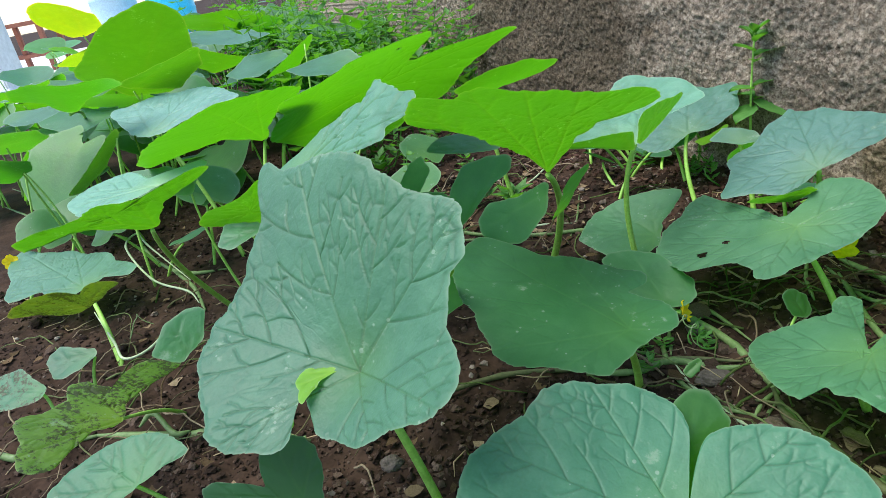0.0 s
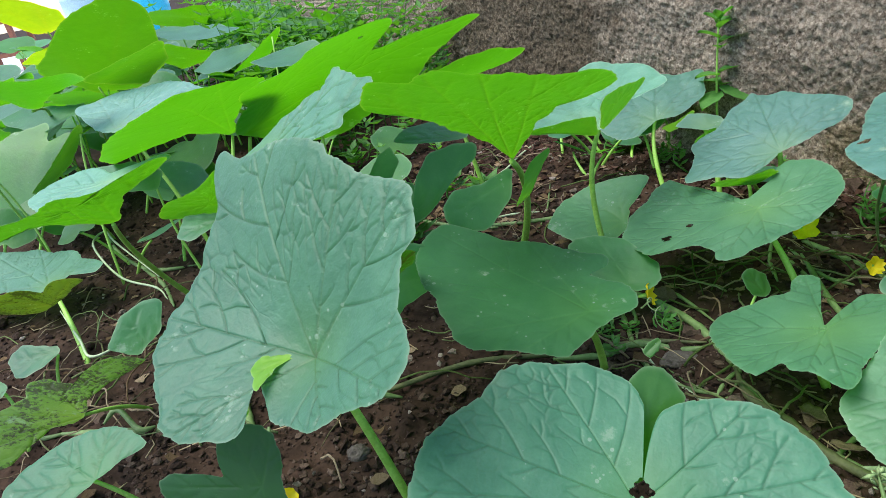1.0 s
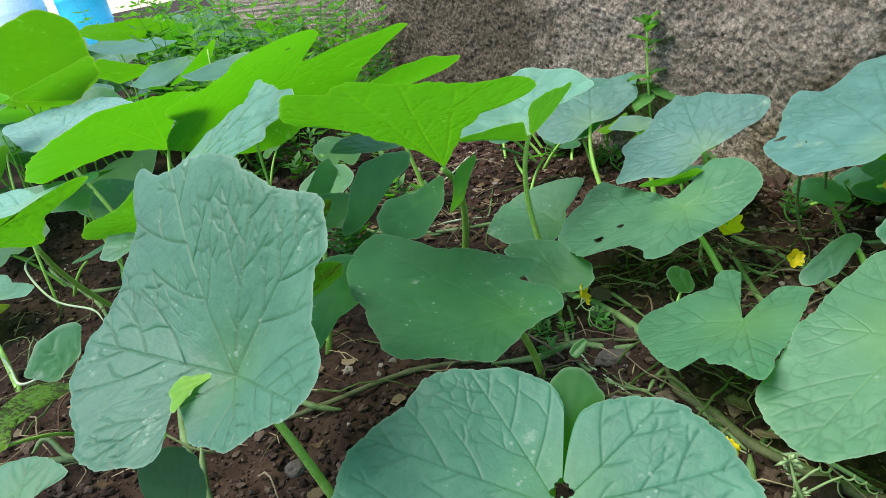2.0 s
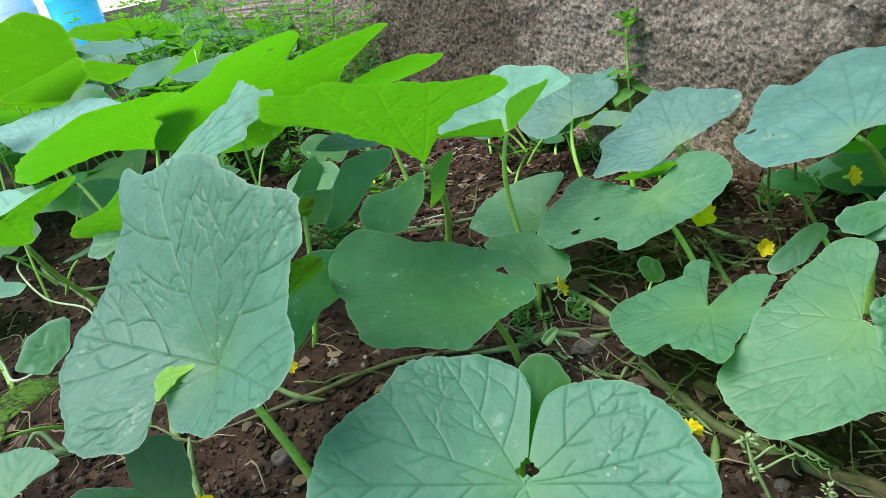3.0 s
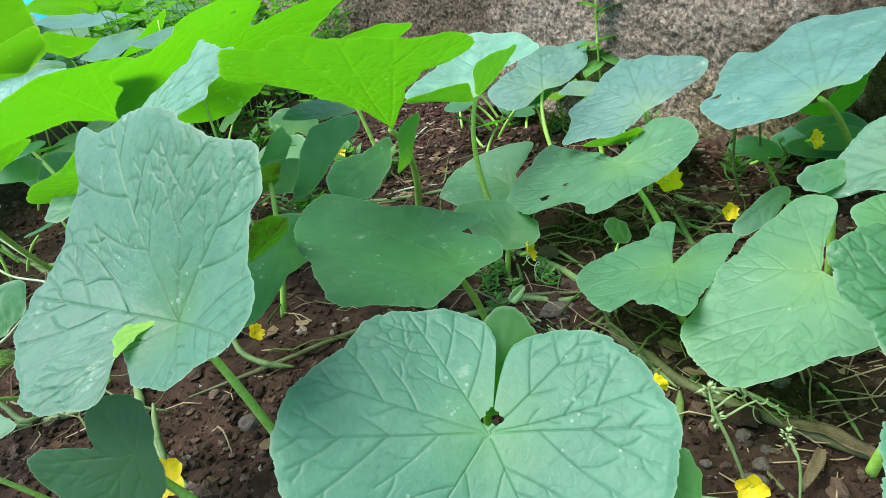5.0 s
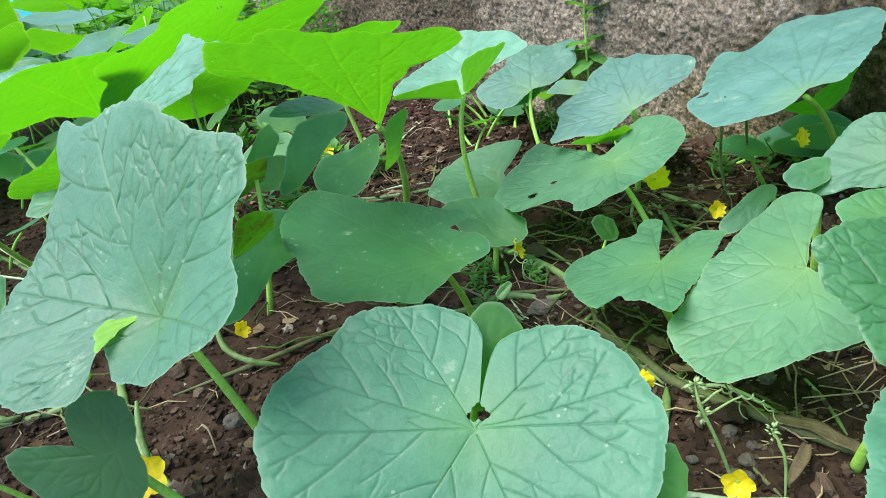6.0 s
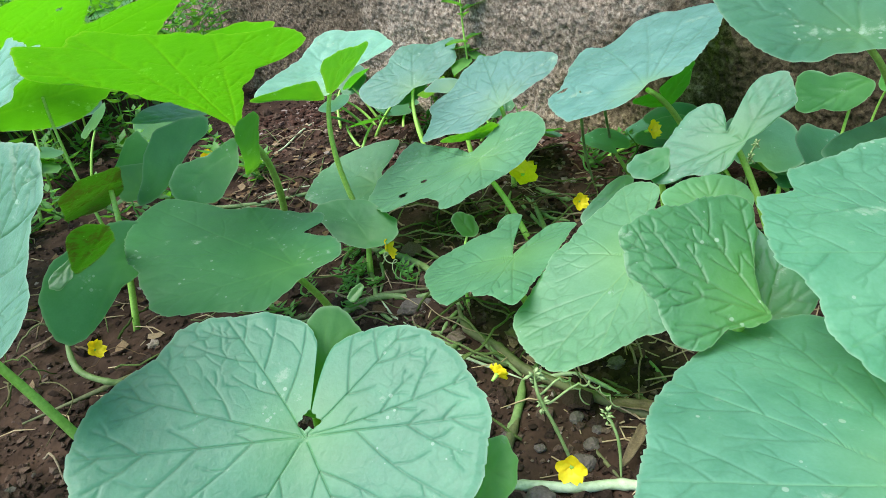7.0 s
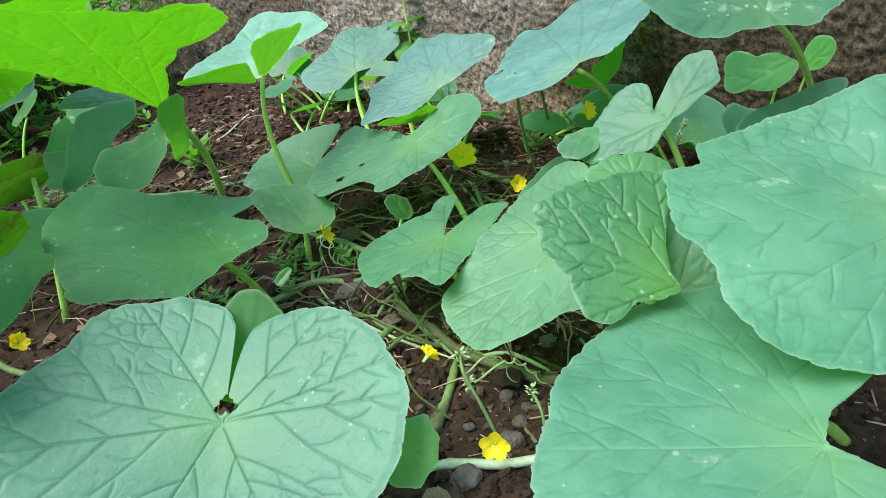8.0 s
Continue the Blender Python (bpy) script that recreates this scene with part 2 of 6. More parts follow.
def make_ground():
    xs, ys = steps(-400, 400, -0.8, 0.75, 0.005), steps(-400, 400, 0.1, 1.3, 0.005)
    verts = [(x, y, ground_height(x, y)) for y in ys for x in xs]
    w = len(xs)
    faces = [(j * w + i, j * w + i + 1, j * w + w + i + 1, j * w + w + i) for j in range(len(ys) - 1) for i in range(w - 1)]
    return tagged(mesh_object("ground", verts, faces, SOIL), "dark reddish-brown crumbly garden soil", "soil", kind="structure")


make_ground()

# the rough wall along the bed
WALL_A, WALL_DIR, WALL_N = Vector((0.60, 0.70, 0)), Vector((-0.395, 0.919, 0)), Vector((-0.919, -0.395, 0))


def make_wall():
    us, zs = steps(-3.0, 2.6, -0.40, 1.30, 0.0026), steps(-0.1, 0.72, 0.0, 0.36, 0.0026)
    verts, faces = [], []
    for z in zs:
        for u in us:
            v = Vector((u, z, 3.0))
            w = Vector((u, 0.72 * z, 3.0))
            d = 0.007 * noise.noise(v * 9) + 0.004 * noise.noise(v * 34) + 0.0022 * noise.noise(w * 95) + 0.0036 * noise.noise(w * 180) + 0.0040 * noise.noise(w * 300)
            p = WALL_A + WALL_DIR * u + WALL_N * d
            verts.append((p.x, p.y, z))
    w = len(us)
    for j in range(len(zs) - 1):
        for i in range(w - 1):
            faces.append((j * w + i, j * w + w + i, j * w + w + i + 1, j * w + i + 1))
    # back face, ends and top
    n0 = len(verts)
    for u, z in ((us[0], zs[0]), (us[-1], zs[0]), (us[-1], zs[-1]), (us[0], zs[-1])):
        p = WALL_A + WALL_DIR * u - WALL_N * 0.2
        verts.append((p.x, p.y, z))
    a, b, c, d = 0, w - 1, len(zs) * w - 1, (len(zs) - 1) * w
    faces += [(n0, n0 + 1, n0 + 2, n0 + 3), (a, d, n0 + 3, n0), (b, n0 + 1, n0 + 2, c), (d, c, n0 + 2, n0 + 3)]
    return tagged(mesh_object("wall_east", verts, faces, WALL), "rough pebbly brown-grey rendered garden wall", "wall", kind="structure")


make_wall()


# leaves
def margin(outline, seed):
    """The blade's edge: angles (radians, clockwise from the tip) and radii (m), smooth between knots of degrees and cm, with scallops and fine teeth."""
    rng = random.Random(seed)
    if not isinstance(outline[0], tuple):
        outline = [(360.0 * i / len(outline), r) for i, r in enumerate(outline)]
    a = np.array([k[0] for k in outline], float)
    r = np.array([k[1] for k in outline], float) / 100
    a, r = np.concatenate([a[-2:] - 360, a, a[:3] + 360]), np.concatenate([r[-2:], r, r[:3]])
    h, g = np.diff(a), np.diff(r) / np.diff(a)
    m = np.zeros(len(a))
    same = g[:-1] * g[1:] > 0
    w1, w2 = 2 * h[1:] + h[:-1], h[1:] + 2 * h[:-1]
    m[1:-1][same] = (w1 + w2)[same] / (w1[same] / g[:-1][same] + w2[same] / g[1:][same])
    th = np.arange(3600) / 10.0
    i = np.clip(np.searchsorted(a, th, "right") - 1, 0, len(a) - 2)
    t = (th - a[i]) / h[i]
    R = r[i] * (1 + 2 * t) * (1 - t) ** 2 + h[i] * m[i] * t * (1 - t) ** 2 + r[i + 1] * t * t * (3 - 2 * t) + h[i] * m[i + 1] * t * t * (t - 1)
    R = np.maximum(R, 0.0015)
    th = np.radians(th)
    x, y = R * np.sin(th), R * np.cos(th)
    arc = np.concatenate([[0.0], np.cumsum(np.hypot(np.diff(x), np.diff(y)))])
    full = np.clip(R / 0.045, 0, 1)
    p = [rng.random() * 6.28 for _ in range(3)]
    R = R + full * (0.0005 * np.sin(arc * 6.28 / 0.041 + p[0] + 3 * np.sin(arc * 31 + p[2])) + 0.0003 * np.sin(arc * 6.28 / 0.013 + p[1] + 3 * np.sin(arc * 47)))
    edge = [0.0]
    while edge[-1] < arc[-1]:
        edge.append(edge[-1] + rng.uniform(0.004, 0.011))
    depth = np.array([rng.uniform(0.0002, 0.0013) for _ in edge])
    edge = np.array(edge)
    k = np.clip(np.searchsorted(edge, arc, "right") - 1, 0, len(edge) - 2)
    tooth = depth[k] * (1 - (arc - edge[k]) / (edge[k + 1] - edge[k])) ** 1.3
    return th, np.maximum(R - tooth * full, 0.0012), arc


def near_lines(U, V, lines, width):
    """How close each point lies to a set of veins, 1 on the vein, and the distance in metres."""
    mark, far = np.zeros(len(U)), np.full(len(U), 0.05)
    for line, w0, w1 in lines:
        n = len(line) - 1
        for q in range(n):
            (ax, ay), (bx, by) = line[q], line[q + 1]
            pad = 0.012
            sel = np.nonzero((U > min(ax, bx) - pad) & (U < max(ax, bx) + pad) & (V > min(ay, by) - pad) & (V < max(ay, by) + pad))[0]
            if not len(sel):
                continue
            dx, dy = bx - ax, by - ay
            t = np.clip(((U[sel] - ax) * dx + (V[sel] - ay) * dy) / (dx * dx + dy * dy + 1e-12), 0, 1)
            d = np.hypot(U[sel] - ax - t * dx, V[sel] - ay - t * dy)
            f = w0 + (w1 - w0) * (q + t) / n
            mark[sel] = np.maximum(mark[sel], f * np.exp(-(d / width) ** 2))
            far[sel] = np.minimum(far[sel], d)
    return mark, far


def vein_tree(angles, reach, rng):
    """Main veins from the stalk's end, side veins that leave them alternately and fork towards the edge."""
    main, side = [], []
    order = sorted(angles)
    for i, deg in enumerate(order):
        ln = 0.965 * reach(radians(deg))
        if ln < 0.012:
            continue
        bow = rng.uniform(-0.10, 0.10)
        pts, dirs = [(0.0, 0.0)], [radians(deg)]
        n = 14
        for k in range(n):
            d = radians(deg) + bow * (k / n - 0.4) + rng.uniform(-0.03, 0.03)
            pts.append((pts[-1][0] + math.sin(d) * ln / n, pts[-1][1] + math.cos(d) * ln / n))
            dirs.append(d)
        main.append((pts, 1.0, 0.40))
        gaps = {1: (order[i + 1] - deg) if i + 1 < len(order) else 360 + order[0] - deg, -1: (deg - order[i - 1]) if i > 0 else 360 + deg - order[-1]}
        pace = min(0.038, max(0.012, ln * 0.23))
        for sgn in (1, -1):
            half = radians(min(100, gaps[sgn])) * 0.55
            s = ln * 0.22 + pace * rng.uniform(0.0, 0.8)
            while s < ln * 0.95:
                k = min(n - 1, int(s / ln * n))
                f = s / ln * n - k
                x, y = pts[k][0] + (pts[k + 1][0] - pts[k][0]) * f, pts[k][1] + (pts[k + 1][1] - pts[k][1]) * f
                turn = radians(rng.uniform(42, 56))
                wide = s * math.sin(half) / math.sin(turn - half) if turn > half + 0.05 else 0.2
                room = min(wide * 1.05, 0.62 * (ln * 1.04 - s) / max(0.35, math.cos(turn)), 0.11)
                d = dirs[k] + sgn * turn
                twig, m = [(x, y)], 7
                for j in range(m):
                    d -= sgn * 0.055 + rng.uniform(-0.05, 0.05)
                    twig.append((twig[-1][0] + math.sin(d) * room / m, twig[-1][1] + math.cos(d) * room / m))
                    if room > 0.022 and j in (2, 4):
                        e = d + (-1 if j == 2 else 1) * sgn * 0.75
                        q = twig[-1]
                        side.append(([q, (q[0] + math.sin(e) * room * 0.16, q[1] + math.cos(e) * room * 0.16), (q[0] + math.sin(e - 0.2 * sgn) * room * 0.32, q[1] + math.cos(e - 0.2 * sgn) * room * 0.32)], 0.45, 0.15))
                if room > 0.006:
                    side.append((twig, 0.75, 0.30))
                s += pace * rng.uniform(0.75, 1.3)
    return main, side


def net_distance(U, V, size, seed):
    """Distance to the borders of small uneven cells, in metres."""
    rng = np.random.RandomState(seed)
    off = rng.rand(64, 64, 2) * 0.9
    cx, cy = np.floor(U / size).astype(int), np.floor(V / size).astype(int)
    first, second = np.full(len(U), 9.0), np.full(len(U), 9.0)
    for i in (-1, 0, 1):
        for j in (-1, 0, 1):
            o = off[(cx + i) % 64, (cy + j) % 64]
            d = np.hypot(cx + i + o[:, 0] - U / size, cy + j + o[:, 1] - V / size)
            second = np.where(d < first, first, np.minimum(second, d))
            first = np.minimum(first, d)
    return (second - first) * 0.5 * size


def blade_mesh(centre, outline, cone, bend, veins, seed, cell, wave, relief, fold):
    """A blade with its margin, its cupped and bent form, and its veins sunk between swollen cells."""
    rng = random.Random(seed + 900)
    th, R, arc = margin(outline, seed)
    cu, cv = centre[0] / 100, centre[1] / 100
    size = float(np.mean(R))
    na = int(np.clip(arc[-1] / cell, 40, 1000))
    nr = int(np.clip(size / cell, 8, 140))
    pick = np.interp(np.arange(na) * arc[-1] / na, arc, np.arange(len(arc)))
    ta, ra = np.interp(pick, np.arange(len(th)), th), np.interp(pick, np.arange(len(R)), R)
    s = (np.arange(1, nr + 1) / nr) ** 0.85
    U = np.concatenate([[cu], (cu + s[:, None] * ra[None, :] * np.sin(ta)[None, :]).ravel()])
    V = np.concatenate([[cv], (cv + s[:, None] * ra[None, :] * np.cos(ta)[None, :]).ravel()])
    S = np.concatenate([[0.0], np.repeat(s, na)])
    TH = np.concatenate([[0.0], np.tile(ta, nr)])
    r = np.sqrt(U * U + V * V + 1e-8)
    fan = np.arctan2(U, V)
    W = r * (cone[0] + cone[1] * np.cos(2 * fan) + cone[2] * np.sin(2 * fan) + cone[3] * np.cos(3 * fan) + cone[4] * np.sin(3 * fan))
    W = W + bend[0] * U * U + bend[1] * U * V + bend[2] * V * V + fold * (np.sqrt(U * U + 3.6e-5) - 0.006)
    # lazy swells of the whole blade and a crimped margin
    ph = [rng.random() * 6.28 for _ in range(6)]
    out = np.clip(r / size, 0, 1.3)
    W = W + 0.010 * size * out * (np.sin(2.6 * U / size + ph[0]) * np.sin(2.2 * V / size + ph[1]) + 0.6 * np.sin(5.1 * U / size + ph[2]) * np.sin(4.3 * V / size + ph[3]))
    W = W + wave * size * S ** 6 * (np.sin(5 * TH + ph[0]) + 0.7 * np.sin(9 * TH + ph[1]) + 0.5 * np.sin(16 * TH + ph[2]) + 0.35 * np.sin(27 * TH + ph[5]) + 0.25 * np.sin(41 * TH + ph[4]))
    # the edge of the blade seen from the stalk's end
    ex, ey = cu + R * np.sin(th), cv + R * np.cos(th)
    ea, er = np.arctan2(ex, ey), np.hypot(ex, ey)

    def reach(a):
        off = np.abs((ea - a + np.pi) % (2 * np.pi) - np.pi)
        hit = off < 0.04
        return float(er[hit].max()) if hit.any() else 0.0

    main, side = vein_tree(veins, reach, rng)
    thick = max(0.00045, 0.62 * cell)
    m1, d1 = near_lines(U, V, main, thick)
    m2, d2 = near_lines(U, V, side, thick)
    if relief > 1.15:
        d3 = net_distance(fan * size * 0.75, r * 0.33, 0.0085, seed)
    else:
        d3 = net_distance(U + 0.002 * np.sin(V * 260 + ph[0]), V + 0.002 * np.sin(U * 240 + ph[1]), 0.0105, seed)
    some = np.clip(0.55 + 0.75 * np.sin(31 * U + ph[2]) * np.sin(37 * V + ph[3]) + 0.3 * np.sin(83 * U + 61 * V + ph[4]), 0, 1)
    some = some * np.clip((r - 0.030) / 0.04, 0, 1)
    m3 = some * np.exp(-(d3 / thick) ** 2)
    calm = np.clip((1 - S) / 0.05, 0, 1)
    bay = np.minimum(np.minimum(d1, d2), d3 * 1.25 + 0.0005 + 0.0028 * (1 - some))
    puff = (1 - np.exp(-bay / 0.0010)) + 0.18 * (1 - np.exp(-np.minimum(d1, d2) / 0.006))
    if cell < 0.004:
        W = W + relief * calm * (0.00075 * puff * np.clip(0.35 + 0.65 * r / size, 0, 1) - 0.00080 * m1 - 0.00080 * m2 - 0.00036 * m3)
    fade = min(1.0, math.sqrt(0.0009 / cell))
    rim = 0.5 * np.clip((S - 0.975) / 0.025, 0, 1)
    j = np.arange(na)
    jn = (j + 1) % na
    tri = np.stack([np.zeros(na, int), 1 + j, 1 + jn], 1)
    base = 1 + na * np.arange(nr - 1)[:, None]
    quad = np.stack([base + j, base + na + j, base + na + jn, base + jn], -1).reshape(-1, 4)
    return np.stack([U, V, W], 1), tri, quad, {"rim": rim, "vein": fade * np.clip(m1, 0, 1), "side_vein": fade * np.clip(np.maximum(m2, 0.6 * m3 * np.clip(r / size - 0.15, 0, 1)), 0, 1)}


LEAF_COUNT = [0]
FAN = (-128, -82, -40, 0, 40, 82, 128)


def leaf(vine, at, turn, centre, outline, bend=(0, 0, 0), cone=None, veins=None, foot=None, worn=False, cell=0.003, wave=0.007, stalk=0.003, label="", holes=(), lit_tone=(1, 1, 1), relief=0.85, fold=0.0):
    LEAF_COUNT[0] += 1
    rng = random.Random(LEAF_COUNT[0] + 500)
    if cone is None:
        cone = (rng.uniform(0.02, 0.12), rng.uniform(-0.05, 0.05), rng.uniform(-0.05, 0.05), rng.uniform(-0.03, 0.03), rng.uniform(-0.03, 0.03))
    verts, tri, quad, marks = blade_mesh(centre, outline, cone, bend, veins or [a + rng.uniform(-6, 6) for a in FAN], LEAF_COUNT[0], cell, wave, relief, fold)
    for hu, hv, hr in holes:
        a = np.arctan2(verts[:, 1] - hv / 100, verts[:, 0] - hu / 100)
        gone = np.hypot(verts[:, 0] - hu / 100, (verts[:, 1] - hv / 100) * 1.2) < hr / 100 * (1 + 0.22 * np.sin(3 * a + hu) + 0.12 * np.sin(7 * a))
        quad = quad[~gone[quad].any(1)]
        tri = tri[~gone[tri].any(1)]
    me = bpy.data.meshes.new("leaf")
    me.vertices.add(len(verts))
    me.vertices.foreach_set("co", verts.astype(np.float32).ravel())
    me.loops.add(len(tri) * 3 + len(quad) * 4)
    me.loops.foreach_set("vertex_index", np.concatenate([tri.ravel(), quad.ravel()]).astype(np.int32))
    me.polygons.add(len(tri) + len(quad))
    me.polygons.foreach_set("loop_start", np.concatenate([np.arange(len(tri)) * 3, len(tri) * 3 + np.arange(len(quad)) * 4]).astype(np.int32))
    me.update(calc_edges=True)
    me.polygons.foreach_set("use_smooth", [True] * len(me.polygons))
    me.materials.append(LEAF_WORN if worn else LEAF)
    for key, value in marks.items():
        me.attributes.new(key, "FLOAT", "POINT").data.foreach_set("value", value.astype(np.float32))
    ob = new("leaf", me)
    ob.parent = vine
    if label:
        ob["label"] = label
    # blade's own tint, with sky sheen, backlight or neighbours' shade painted in for some
    ob.color = (*[c * rng.uniform(0.93, 1.07) for c in lit_tone], relief)
    m = pose(*at, *turn)
    ob.matrix_basis = local(vine, m)
    if foot is not None:
        # the stalk, from the soil to the blade's base
        inward = Vector((*centre, 0)).normalized() * 0.007 if Vector(centre).length > 0.5 else Vector((0, 0, 0))
        top = inward + Vector((0, 0, -stalk * 1.25 - 0.002))
        inv = m.inverted()
        base = inv @ Vector((foot[0], foot[1], ground_height(*foot) - 0.004))
        up = inv.to_3x3() @ Vector((0, 0, 1))
        side = (top - base).cross(up).normalized() if (top - base).cross(up).length > 1e-6 else Vector((1, 0, 0))
        mid = base.lerp(top, 0.55) + (up * rng.uniform(0.06, 0.16) + side * rng.uniform(-0.16, 0.16)) * (top - base).length
        line = [base.lerp(mid, t).lerp(mid.lerp(top, t), t) for t in [k / 14 for k in range(15)]]
        v, f = tube(line, [stalk * (1.25 - 0.45 * k / 14) for k in range(15)], 9)
        mesh_object("stalk", v, f, STALK, ob)
    return ob


def stem(vine, points, radius, old=False, pale=False):
    pts = spline([(p[0], p[1], p[2] if p[2] > 0.012 else ground_height(p[0], p[1]) + radius * 0.8) for p in points], 8)
    n = len(pts)
    radii = [radius * (1 + 0.22 * (i % 8 == 0)) * (0.35 + 0.65 * min(1.0, 6 * i / n, 6 * (n - 1 - i) / n)) for i in range(n)]
    v, f = tube([p - vine.location for p in pts], radii, 9)
    return mesh_object("stem", v, f, OLD_STEM if old else PALE_STEM if pale else STEM, vine)


def tendril(vine, start, end, turns, radius):
    """A thin shoot that ends in a coil."""
    a, b = Vector(start), Vector(end)
    n = 14 * turns + 12
    line = []
    for i in range(n):
        t = i / (n - 1)
        ang = max(0.0, t - 0.35) / 0.65 * turns * 2 * math.pi
        r = radius * min(1.0, max(0.0, t - 0.35) * 8) * (1.15 - 0.6 * t)
        line.append(a.lerp(b, t ** 0.8) + Vector((0, 0, 0.02 * math.sin(math.pi * t))) + Vector((math.cos(ang) * r, 0.4 * math.sin(ang) * r, math.sin(ang) * r)) - vine.location)
    v, f = tube(line, [0.0007 * (1.2 - 0.6 * i / n) for i in range(n)], 6)
    return mesh_object("tendril", v, f, BUD, vine)


def bud(vine, at, size, seed):
    """A tight fuzzy cluster of pale unopened leaflets on a shoot's tip."""
    rng = random.Random(seed)
    verts, faces = [], []
    for k in range(16):
        a, up = rng.uniform(0, 6.28), rng.uniform(-0.6, 1.2)
        d = Vector((math.cos(a), math.sin(a), up)).normalized() * size * rng.uniform(0.6, 1.2)
        c = Vector((-math.sin(a), math.cos(a), 0)) * size * 0.20
        p = Vector(at) - vine.location + Vector((0, 0, rng.uniform(-1.2, 0.3) * size))
        o = len(verts)
        lift = Vector((0, 0, size * 0.12))
        verts += [p, p + d * 0.55 + c, p + d, p + d * 0.55 - c, p + d * 0.55 + lift, p + d * 0.5 - lift]
        faces += [(o, o + 1, o + 4), (o + 1, o + 2, o + 4), (o + 2, o + 3, o + 4), (o + 3, o, o + 4), (o + 1, o, o + 5), (o + 2, o + 1, o + 5), (o + 3, o + 2, o + 5), (o, o + 3, o + 5)]
    return mesh_object("bud", verts, faces, BUD, vine, "pale green fuzzy leaf bud")


def flower(vine, at, size, turn):
    """Five crinkled yellow petals on a short green calyx and stalk."""
    rng = random.Random(int(at[0] * 1000))
    m = local(vine, pose(*at, *turn))
    cv, cf = tube([(0, 0, -size * 0.45), (0, 0, -size * 0.2), (0, 0, 0.0)], [size * 0.07, size * 0.1, size * 0.13], 10)
    calyx = mesh_object("calyx", cv, cf, STALK, vine)
    calyx.matrix_basis = m
    for k in range(5):
        a = 2 * math.pi * k / 5 + rng.uniform(-0.1, 0.1)
        verts, faces = [], []
        nu, nv = 7, 8
        for j in range(nv):
            t = j / (nv - 1)
            wd = size * 0.27 * math.sin(math.pi * min(1, 0.12 + t * 0.80)) ** 0.7
            for i in range(nu):
                s = i / (nu - 1) * 2 - 1
                x = s * wd
                y = size * 0.06 + t * size * 0.5
                z = size * (0.30 * t * (1 - 0.4 * t)) + 0.12 * size * s * s * t + 0.03 * size * math.sin(7 * t + 3 * s + k)
                verts.append((x * math.cos(a) - y * math.sin(a), x * math.sin(a) + y * math.cos(a), z))
        for j in range(nv - 1):
            for i in range(nu - 1):
                q = j * nu + i
                faces.append((q, q + 1, q + nu + 1, q + nu))
        mesh_object("petal", verts, faces, PETAL, calyx)
    return calyx


VINE_GROUP = "melon vines in the bed"
vine_front = thing("melon_vine", (0.10, 0.20, 0), "melon vine with broad blue-green leaves trailing over soil", "vine", VINE_GROUP)
vine_middle = thing("melon_vine", (0.20, 0.45, 0), "low melon vine with flat green leaves and yellow flowers", "vine", VINE_GROUP)
vine_tall = thing("melon_vine", (0.05, 0.75, 0), "tall melon vine with raised bright green backlit leaves", "vine", VINE_GROUP)
vine_wall = thing("melon_vine", (0.48, 0.60, 0), "melon vine with grey-green leaves beside the rough wall", "vine", VINE_GROUP)
vine_right = thing("melon_vine", (0.38, 0.22, 0), "melon vine with very broad pale green veined leaves", "vine", VINE_GROUP)
vine_left = thing("melon_vine", (-0.30, 0.60, 0), "melon vine with ragged insect-specked curling leaves", "vine", VINE_GROUP)
vine_far = thing("melon_vine", (-0.50, 1.25, 0), "melon vine spreading towards the yard with sunlit leaves", "vine", VINE_GROUP)

leaf(vine_front, (-0.065, 0.340, 0.164), (21.4, -32.2, 3.7), (-1.9, 5.4), [(3.9, 10.4), (5.7, 13.0), (7.7, 14.3), (9.9, 14.9), (20.4, 12.5), (33.3, 11.6), (44.6, 11.5), (64.9, 11.3), (70.8, 11.4), (75.3, 11.1), (84.4, 11.3), (93.7, 12.0), (102.7, 13.7), (106.8, 14.2), (111.2, 14.0), (118.2, 13.8), (122.5, 12.7), (128.2, 12.7), (134.9, 12.9), (141.8, 14.4), (145.5, 15.3), (149.4, 15.6), (154.5, 15.2), (159.6, 13.7), (165.5, 12.3), (170.6, 11.9), (181.6, 9.6), (188.4, 8.5), (190.9, 7.0), (193.6, 5.9), (196.3, 4.8), (197.0, 5.7), (198.6, 6.8), (199.3, 8.3), (206.0, 8.9), (216.3, 8.9), (227.4, 9.1), (236.2, 9.1), (249.9, 8.2), (271.9, 7.7), (291.4, 7.8), (308.7, 7.7), (318.5, 7.2), (335.1, 7.2), (344.0, 7.8), (357.0, 9.1)], cone=(0.393, -0.020, 0.068, -0.027, 0.043), bend=(-0.82, -0.73, -0.77), veins=(-90, -39, 14, 53, 83, 149, 178), foot=(-0.031, 0.359), lit_tone=(1.06, 0.94, 1.12), relief=1.5, cell=0.00065)
# pale bluish colour paints the sky's sheen on this upper side
leaf(vine_front, (-0.111, 0.586, 0.234), (36.2, 27.1, -88.8), (0.5, 6.0), [(8.2, 6.4), (17.5, 8.1), (31.5, 8.6), (33.6, 7.4), (42.2, 5.5), (48.2, 6.0), (59.9, 4.9), (85.6, 3.4), (135.8, 3.6), (186.6, 7.3), (196.3, 10.4), (203.7, 7.2), (219.4, 4.7), (248.2, 2.8), (319.6, 2.7), (320.2, 5.0), (338.7, 5.2)], cone=(0.004, -0.002, 0.000, -0.001, -0.002), bend=(0.03, -0.04, -0.01), veins=(-14, 0, 19, 27), lit_tone=(1.90, 1.50, 1.90), relief=1.20, cell=0.0015)
